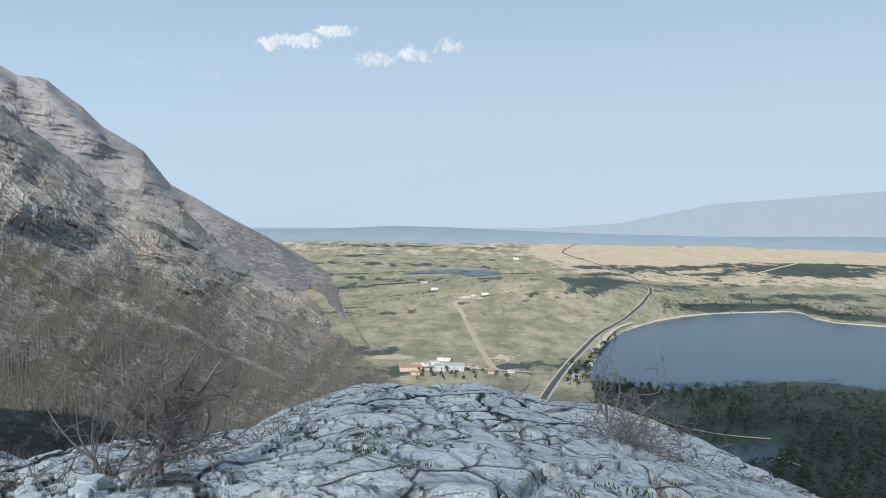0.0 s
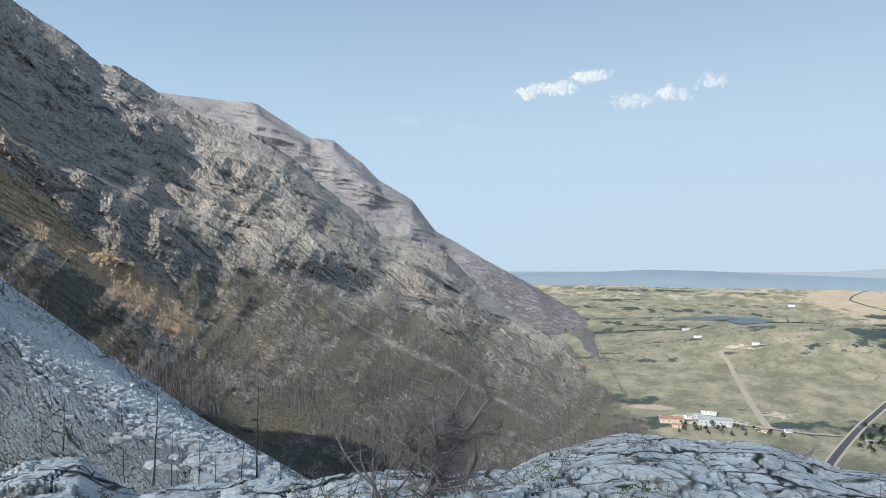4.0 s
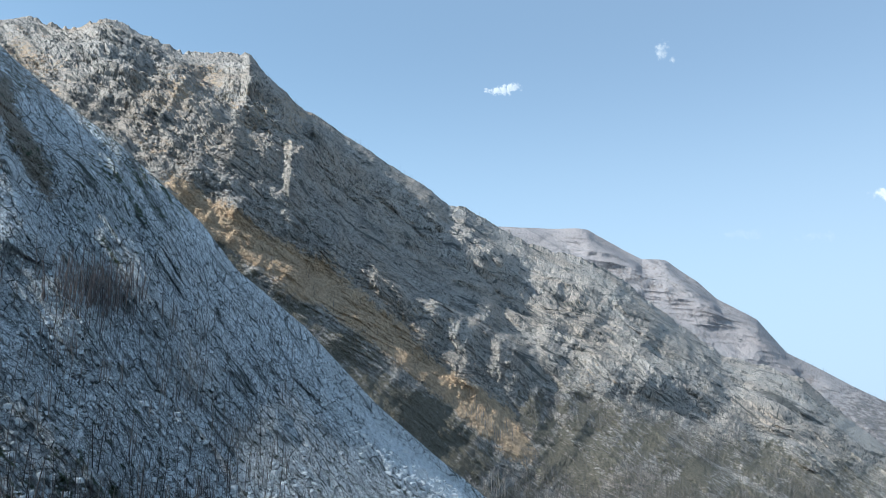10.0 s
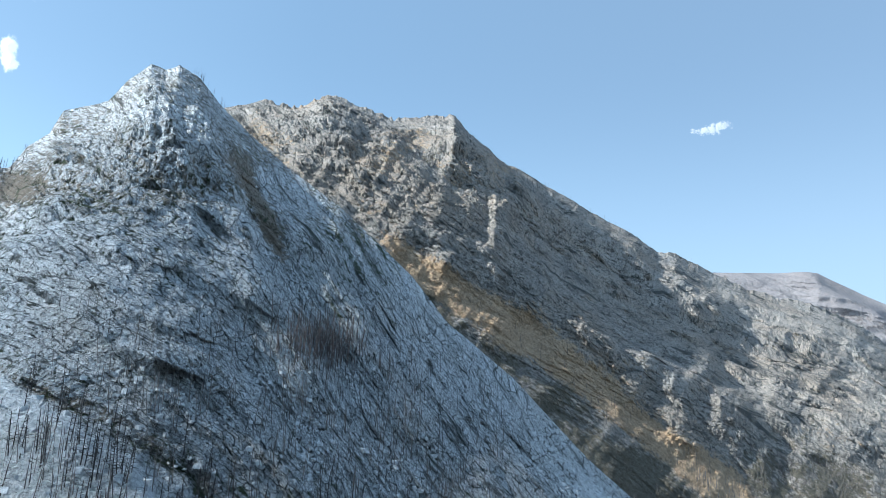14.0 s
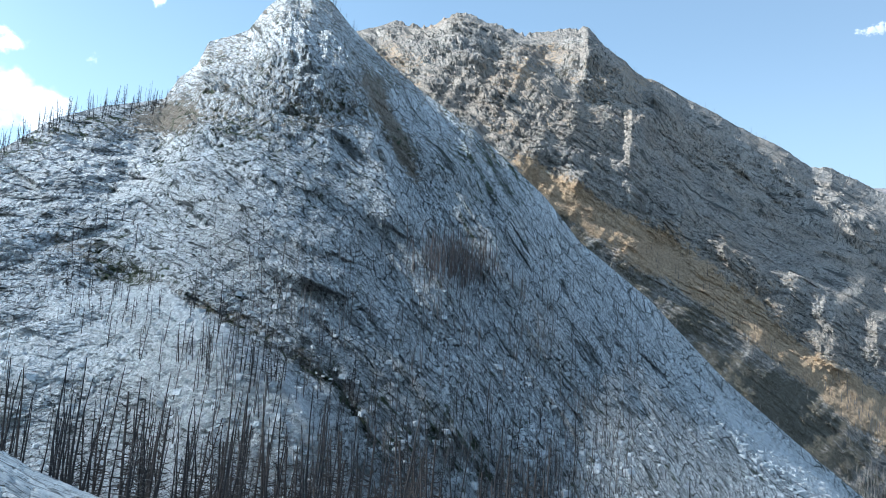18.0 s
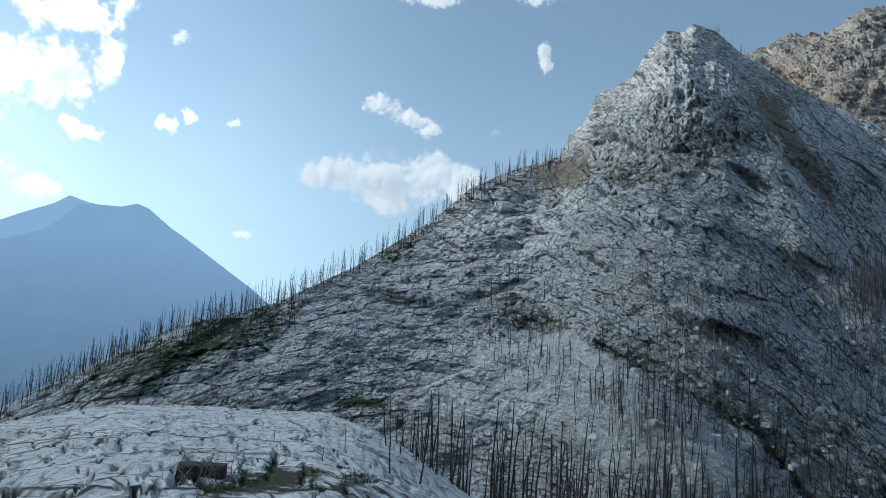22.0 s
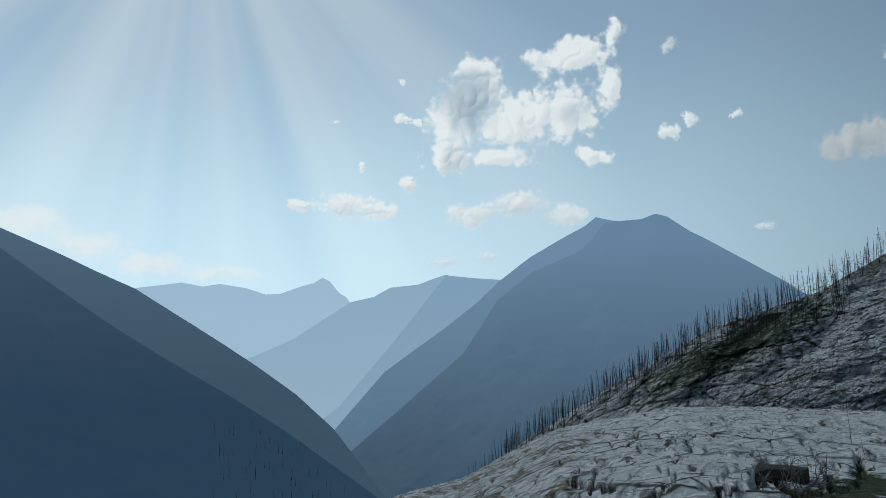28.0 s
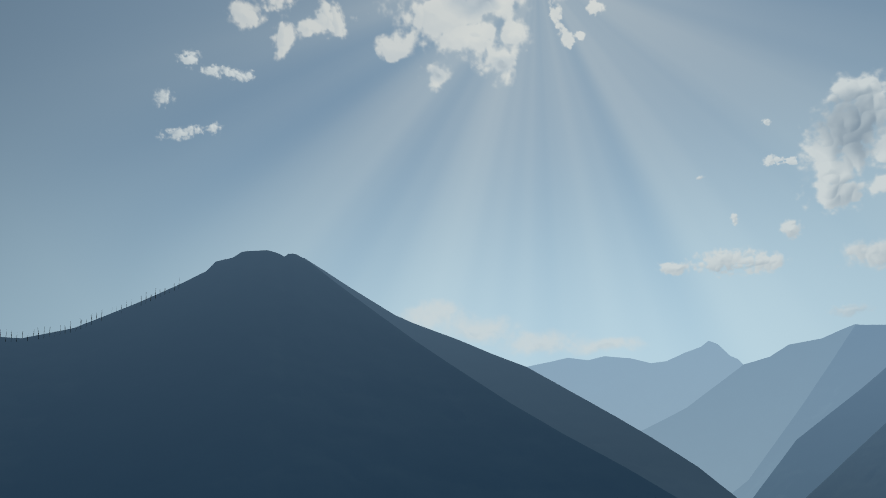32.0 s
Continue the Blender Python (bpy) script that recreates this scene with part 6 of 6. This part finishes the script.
for conifer in (False, False, True, True):
    trunk, arms, crown = crown_tree(rng, 10.0, conifer, 110)
    ob = empty_thing("conifer" if conifer else "tree", (0, 0, -400), "dark green conifer on the valley floor" if conifer else "dark leafy tree on the valley floor", "tree", "trees near the buildings and lake")
    shape("trunk", *joined([trunk, arms]), weathered, ob)
    tagged(shape("crown", *crown, needle if conifer else leaf, ob, False), kind="stuff")
    LIVE.append(ob)


def live(az, el, h, k):
    m = Matrix.Translation(on_ground(az, el) + Vector((0, 0, -0.2))) @ pose(0, 0, 0, 0, 0, rng.random() * 360) @ Matrix.Scale(h / 10.0, 4)
    return copy_thing(LIVE[k], m)


for k in range(34):
    live(rng.uniform(-5.5, 2.2), rng.uniform(-11.9, -11.3), rng.uniform(7, 12), int(rng.integers(4)))
for k in range(22):
    live(rng.uniform(-11.6, -9.6) - 0.2 * (k % 3), rng.uniform(-12.2, -10.6), rng.uniform(8, 14), int(rng.integers(2)))
for k in range(26):
    t = k / 25
    live(-10.9 - 2.2 * t + rng.normal(0, 0.12), -10.6 + 2.4 * t + rng.normal(0, 0.15), rng.uniform(7, 11), int(rng.integers(2)))
for k in range(60):
    live(-11.8 - 10.8 * rng.random() ** 1.1, rng.uniform(-12.5, -11.9), rng.uniform(9, 17), int(rng.integers(1, 4)))

simple_leaf = [crown_tree(rng, 1.0, False, 16)[2] for _ in range(5)]
simple_needle = [crown_tree(rng, 1.0, True, 18)[2] for _ in range(5)]


def far_trees(name, count, pick, low, high, kinds, material, label):
    spots = []
    while len(spots) < count:
        az, r = pick()
        a = radians(az)
        x, y = -math.sin(a) * r, math.cos(a) * r
        if fbm(np.array([x / 90]), np.array([y / 90]), np.array([0.0]), 3, 61)[0] > -0.12:
            spots.append((x, y, 0))
    spots = np.array(spots)
    spots[:, 2] = ground_height(spots[:, 0], spots[:, 1]) - 0.3
    spots = spots[spots[:, 2] > 0.3]
    ob = shape(name, *scattered(kinds, spots, rng.uniform(low, high, len(spots)), rng, 0.01), material, None, False)
    return tagged(ob, label, "woodland", kind="stuff")


far_trees("shore_woods", 3600, lambda: (rng.uniform(-34, -12), rng.uniform(640, 1120)), 8, 17, simple_needle + simple_needle + simple_leaf, needle, "dark mixed wood between lake and cliff")
far_trees("far_shore_woods", 900, lambda: (lambda az: (az, float(shore_far(az)) + rng.gamma(2.0, 70) + 20))(rng.uniform(-33, -16.5)), 8, 14, simple_leaf, leaf, "dark wood behind the far shore")
far_trees("plain_woods", 1100, lambda: (rng.uniform(-32, 9), rng.uniform(1750, 3400)), 7, 13, simple_leaf, leaf, "loose groves on the dry plain")
far_trees("meadow_shrubs", 700, lambda: (rng.uniform(-11, 6), rng.uniform(1300, 2100)), 1.5, 4, simple_leaf, leaf, "scattered shrubs in dry grass")

# ---------------------------------------------------------------- growth and loose things on the summit rock
rng = np.random.default_rng(5)


def tuft(rng, n, reach, height, width):
    """A low mat of blades and sprigs."""
    out = []
    for _ in range(n):
        a, d = rng.random() * 2 * np.pi, reach * rng.random() ** 0.6
        o = np.array([math.cos(a) * d, math.sin(a) * d, 0])
        g = np.array([rng.normal(0, 0.5), rng.normal(0, 0.5), 1.0]) * height * rng.uniform(0.5, 1.2)
        s_ = np.array([math.cos(a + 1.3), math.sin(a + 1.3), 0]) * width
        out.append((np.array([o - s_, o + s_, o + g * 0.6 + s_ * 0.8, o + g]), np.array([(0, 1, 2, 3)])))
    return joined(out)


mats = [tuft(rng, 260, 0.40, 0.045, 0.010) for _ in range(4)]


def rock_spots(count, keep):
    return slope_spots("summit_rock", rng, count, keep) + np.array([0, 0, 0.1])


green_keep = lambda a, e, s: (s < 0.97) * np.clip(0.02 + blob(a, e, 6, -15.5, 5, 0.8, 20) + blob(a, e, -0.5, -15.7, 1.5, 0.6) + blob(a, e, 112, -9.6, 5, 0.7, -8) + 0.6 * blob(a, e, 12, -15, 3, 0.8) + 0.7 * blob(a, e, 104, -5.8, 5, 0.5), 0, 1) * ((a < 52) | ((a > 98) & (a < 150)))
spots = rock_spots(110, green_keep)
tagged(shape("juniper_mats", *scattered(mats, spots, rng.uniform(0.5, 1.3, len(spots)), rng, 0.0), juniper, None, False), "green juniper mats in the rock joints", "plants", kind="stuff")
spots = rock_spots(160, lambda a, e, s: (s < 0.97) * np.clip(0.03 + blob(a, e, 24, -17.3, 9, 1.0) + blob(a, e, 114, -9.8, 6, 0.8, -8), 0, 1) * ((a < 52) | ((a > 98) & (a < 150))))
tagged(shape("dry_heath", *scattered(mats, spots, rng.uniform(0.4, 1.0, len(spots)), rng, 0.0), heather, None, False), "dry brown heath among the slabs", "plants", kind="stuff")

# bleached wood: crooked branches that fork twice
def branch(rng, o, go, length, rad, forks, out, lift=0.25, depth=0, wander=0.22):
    """A crooked branch and its side branches, added to out as tubes."""
    pts, d = [np.array(o, float)], np.array(go, float)
    n = 6 if depth == 0 else 5 if depth == 1 else 3
    for k in range(n):
        d = d + rng.normal(0, wander, 3) + np.array([0, 0, lift * 0.25])
        d = d / (np.linalg.norm(d) + 1e-9)
        pts.append(pts[-1] + d * length / n)
    pts = np.array(pts)
    out.append(tube(pts, np.maximum(rad * (1 - 0.85 * np.linspace(0, 1, n + 1)), 0.003), 5 if depth == 0 else 3))
    if depth < len(forks):
        for _ in range(forks[depth]):
            t = rng.uniform(0.25, 1.0) * n
            k = min(int(t), n - 1)
            p = pts[k] + (pts[k + 1] - pts[k]) * (t - k)
            side = (pts[k + 1] - pts[k]) / (length / n) * 0.55 + rng.normal(0, 0.6, 3)
            branch(rng, p, side / np.linalg.norm(side), length * rng.uniform(0.25, 0.5), rad * 0.45, forks, out, lift, depth + 1, wander)


grey_wood = plain_material("grey bleached branches", (0.19, 0.172, 0.16), 0.9, 0.35, 0.1)
bark = plain_material("bare pine trunk", (0.22, 0.175, 0.15), 0.9, 0.35, 0.08)
p = slope_point("summit_rock", 20.5, -17.2)
far = math.hypot(p[0], p[1])
pine = empty_thing("dead_pine", Vector(p) + Vector((0, 0, -0.08)), "bleached dead pine with twisted bare branches", "dead tree")
hgt = far * (math.tan(radians(-7.9)) - math.tan(radians(-17.2)))
right = np.array([math.cos(radians(20.5)), math.sin(radians(20.5)), 0])
stem = np.array([(0, 0, 0), 0.01 * right + (0, 0, 0.12), 0.05 * right + (0, 0, 0.24), 0.10 * right + (0, 0, 0.36)]) * hgt
shape("trunk", *tube(stem, [0.046 * hgt, 0.038 * hgt, 0.034 * hgt, 0.026 * hgt], 10), bark, pine)
for k in range(5):
    go = (np.array((0.75, 0, 1.0)), np.array((-0.35, 0, 1.0)), np.array((0.1, 0, 1.0)), np.array((0.9, 0, 0.45)), np.array((-0.9, 0, 0.5)))[k]
    go = right * go[0] + np.array((0, 0, go[2])) + np.array([-right[1], right[0], 0]) * rng.normal(0, 0.3)
    out = []
    branch(rng, stem[3] - (0, 0, 0.02 * hgt), go / np.linalg.norm(go), hgt * (0.80, 0.66, 0.66, 0.55, 0.55)[k], 0.022 * hgt, (0,), out, 0.1, 0, 0.16)
    shape("limb", *out[0], bark if k == 0 else grey_wood, pine)
    spine = out[0][0].reshape(-1, 5, 3).mean(1)
    out = []
    for _ in range(12):
        t = rng.uniform(0.1, 1.0) * (len(spine) - 1.01)
        o = spine[int(t)] + (spine[int(t) + 1] - spine[int(t)]) * (t % 1)
        a0 = rng.random() * 2 * np.pi
        branch(rng, o, np.array([math.cos(a0), math.sin(a0), rng.uniform(-0.1, 0.6)]), hgt * rng.uniform(0.16, 0.34), 0.0095 * hgt, (7, 5), out)
    tagged(shape("bough", *joined(out), grey_wood, pine), kind="stuff")
for k in range(15):
    a0 = rng.random() * 2 * np.pi
    o = stem[1] + (stem[3] - stem[1]) * rng.random()
    out = []
    branch(rng, o, np.array([math.cos(a0), math.sin(a0), rng.uniform(-0.1, 0.35)]), hgt * rng.uniform(0.34, 0.56), 0.015 * hgt, (10, 6), out, 0.35)
    tagged(shape("bough", *joined(out), grey_wood, pine), kind="stuff")


def dead_shrub(az, el, size, stems, label, rise=0.5, forks=(6, 3), name="dead_shrub", slope_name="summit_rock"):
    """A dead shrub of crooked stems that spread from one root."""
    p = slope_point(slope_name, az, el)
    ob = empty_thing(name, Vector(p) + Vector((0, 0, -0.04)), label, "dead shrub", "dead shrubs on the rock")
    for k in range(stems):
        a0 = rng.random() * 2 * np.pi
        o = np.array([math.cos(a0), math.sin(a0), 0]) * size * 0.25 * rng.random()
        out = []
        branch(rng, o, np.array([math.cos(a0), math.sin(a0), rise * rng.uniform(0.3, 1.8)]), size * rng.uniform(0.5, 1.0), 0.012 * size + 0.004, forks, out, 0.15, 0, 0.28)
        tagged(shape("stem", *joined(out), grey_wood, ob), kind="stuff")
    return ob


dead_shrub(-13.6, -15.4, 1.25, 22, "dense grey dead shrub on pale rock", 0.35, (8, 4))
dead_shrub(-15.4, -15.9, 1.1, 20, "low twiggy dead shrub on pale rock", 0.3, (8, 4))
dead_shrub(-12.4, -14.2, 2.3, 5, "thin upright dead shrub on pale rock", 3.0, (7, 2))
for az, el, size in ((15.5, -16.3, 1.5), (17.5, -16.4, 1.5), (13.4, -15.8, 1.4), (11.8, -15.6, 1.1), (18.6, -17.0, 1.2)):
    dead_shrub(az, el, size, 9, "fallen grey branches beside the dead pine", 0.2, (5, 3))
for az, el, size in ((23.4, -17.0, 1.9), (25.2, -17.1, 1.5)):
    dead_shrub(az, el, size, 4, "slender bare dead sapling on the rock", 2.0, (6, 3))
for az, el, size in ((27.5, -17.4, 1.0), (29.5, -17.5, 0.9), (5.0, -13.0, 0.8), (-5.6, -12.7, 1.0), (-19.2, -16.2, 0.8), (-22, -17, 0.6), (10.0, -14.4, 0.8)):
    dead_shrub(az, el, size, 5, "bare grey dead shrub between slabs", 0.9, (5, 2))
for az, el, top in ((113.0, -6.9, -4.6), (122.5, -8.8, -8.0), (109.5, -8.2, -5.8), (107.8, -7.7, -5.2), (112.4, -7.6, -6.2), (104.5, -8.8, -3.2), (102.2, -9.5, -2.6)):
    p = slope_point("summit_rock", az, el)
    plant(p, math.hypot(p[0], p[1]) * (math.tan(radians(top)) - math.tan(radians(el))), 4, 4)


def boulder(place, size, squash, material, name, label, seed):
    """A rounded, chipped block of rock."""
    bm = bmesh.new()
    bmesh.ops.create_icosphere(bm, subdivisions=3, radius=1.0)
    co = np.array([v.co[:] for v in bm.verts])
    n = fbm(co[:, 0] * 1.3 + seed, co[:, 1] * 1.3, co[:, 2] * 1.3, 4, seed)
    c = np.clip(co * (1.1 + 0.45 * n)[:, None], -0.84, 0.84) * 1.15 * np.array(size)
    for v, q_ in zip(bm.verts, c):
        v.co = q_
    me = bpy.data.meshes.new(name)
    bm.to_mesh(me)
    bm.free()
    me.materials.append(material)
    ob = new(name, me)
    ob.location, ob.rotation_euler = Vector(place) + Vector((0, 0, size[2] * squash)), (0, 0, seed * 1.7)
    return tagged(ob, label, "boulder", "boulders on the slab")


dark_rock = rock_material("dark lichened rock", (0.10, 0.075, 0.065), (0.045, 0.038, 0.036), (0.08, 0.06, 0.05), 0.4)
boulder(slope_point("summit_rock", 117.6, -9.2), (0.40, 0.30, 0.17), 0.3, dark_rock, "boulder", "dark brown boulder among dead branches", 3)
boulder(slope_point("mountain_rib", 104.0, -5.6), (1.3, 1.0, 1.0), 0.4, dark_rock, "boulder", "dark squared boulder on the slab", 5)
for k, az in enumerate((118.9, 118.2, 116.9, 116.2)):
    dead_shrub(az, -9.6, 0.9, 5, "fallen dead branches beside a boulder", 0.3, (4, 2))
for k in range(44):
    a0 = rng.uniform(21.5, 46)
    e0 = rng.uniform(-18.2, -16.2) + (0.6 if a0 > 40 else 0)
    sz = rng.uniform(0.06, 0.20) * (0.5 if a0 < 23 else 1.0)
    boulder(slope_point("summit_rock", a0, e0), (sz, sz * rng.uniform(0.6, 1.0), sz * rng.uniform(0.45, 0.8)), 0.35, limestone, "boulder", "loose pale limestone block", k + 11)

# rubble on the scree below the rib
stone_v, stone_f = box(-0.5, -0.4, -0.3, 0.5, 0.4, 0.35)
stones = [(stone_v * rng.uniform(0.6, 1.2, (8, 3)), stone_f) for _ in range(6)]
TOPS = line_of(*[(b_, e_) for b_, e_, _ in RIB_TOP])
spots = slope_spots("mountain_rib", rng, 2600, lambda a, e, s: (a < 54) * (s < 0.99) * np.exp(-((TOPS(a) - e - 1.8) / 2.2) ** 2))
tagged(shape("scree", *scattered(stones, spots + np.array([0, 0, 0.2]), rng.gamma(2.0, 0.35, len(spots)) + 0.25, rng, 0.2), rib_stone, None, False), "pale broken limestone rubble on the slope", "scree", kind="stuff")
spots = slope_spots("mountain_rib", rng, 1300, lambda a, e, s: (a > 54) * (a < 110) * (s < 0.99) * patchy(a, e, 0.3, 401) * (e < 4))
tagged(shape("rib_rubble", *scattered(stones, spots + np.array([0, 0, 0.2]), rng.gamma(2.0, 0.22, len(spots)) + 0.25, rng, 0.2), rib_stone, None, False), "loose pale blocks on the limestone rib", "rubble", kind="stuff")

# the patterns from which the trees were copied are put away
for ob in KINDS + LIVE:
    for child in list(ob.children):
        bpy.data.objects.remove(child)
    bpy.data.objects.remove(ob)
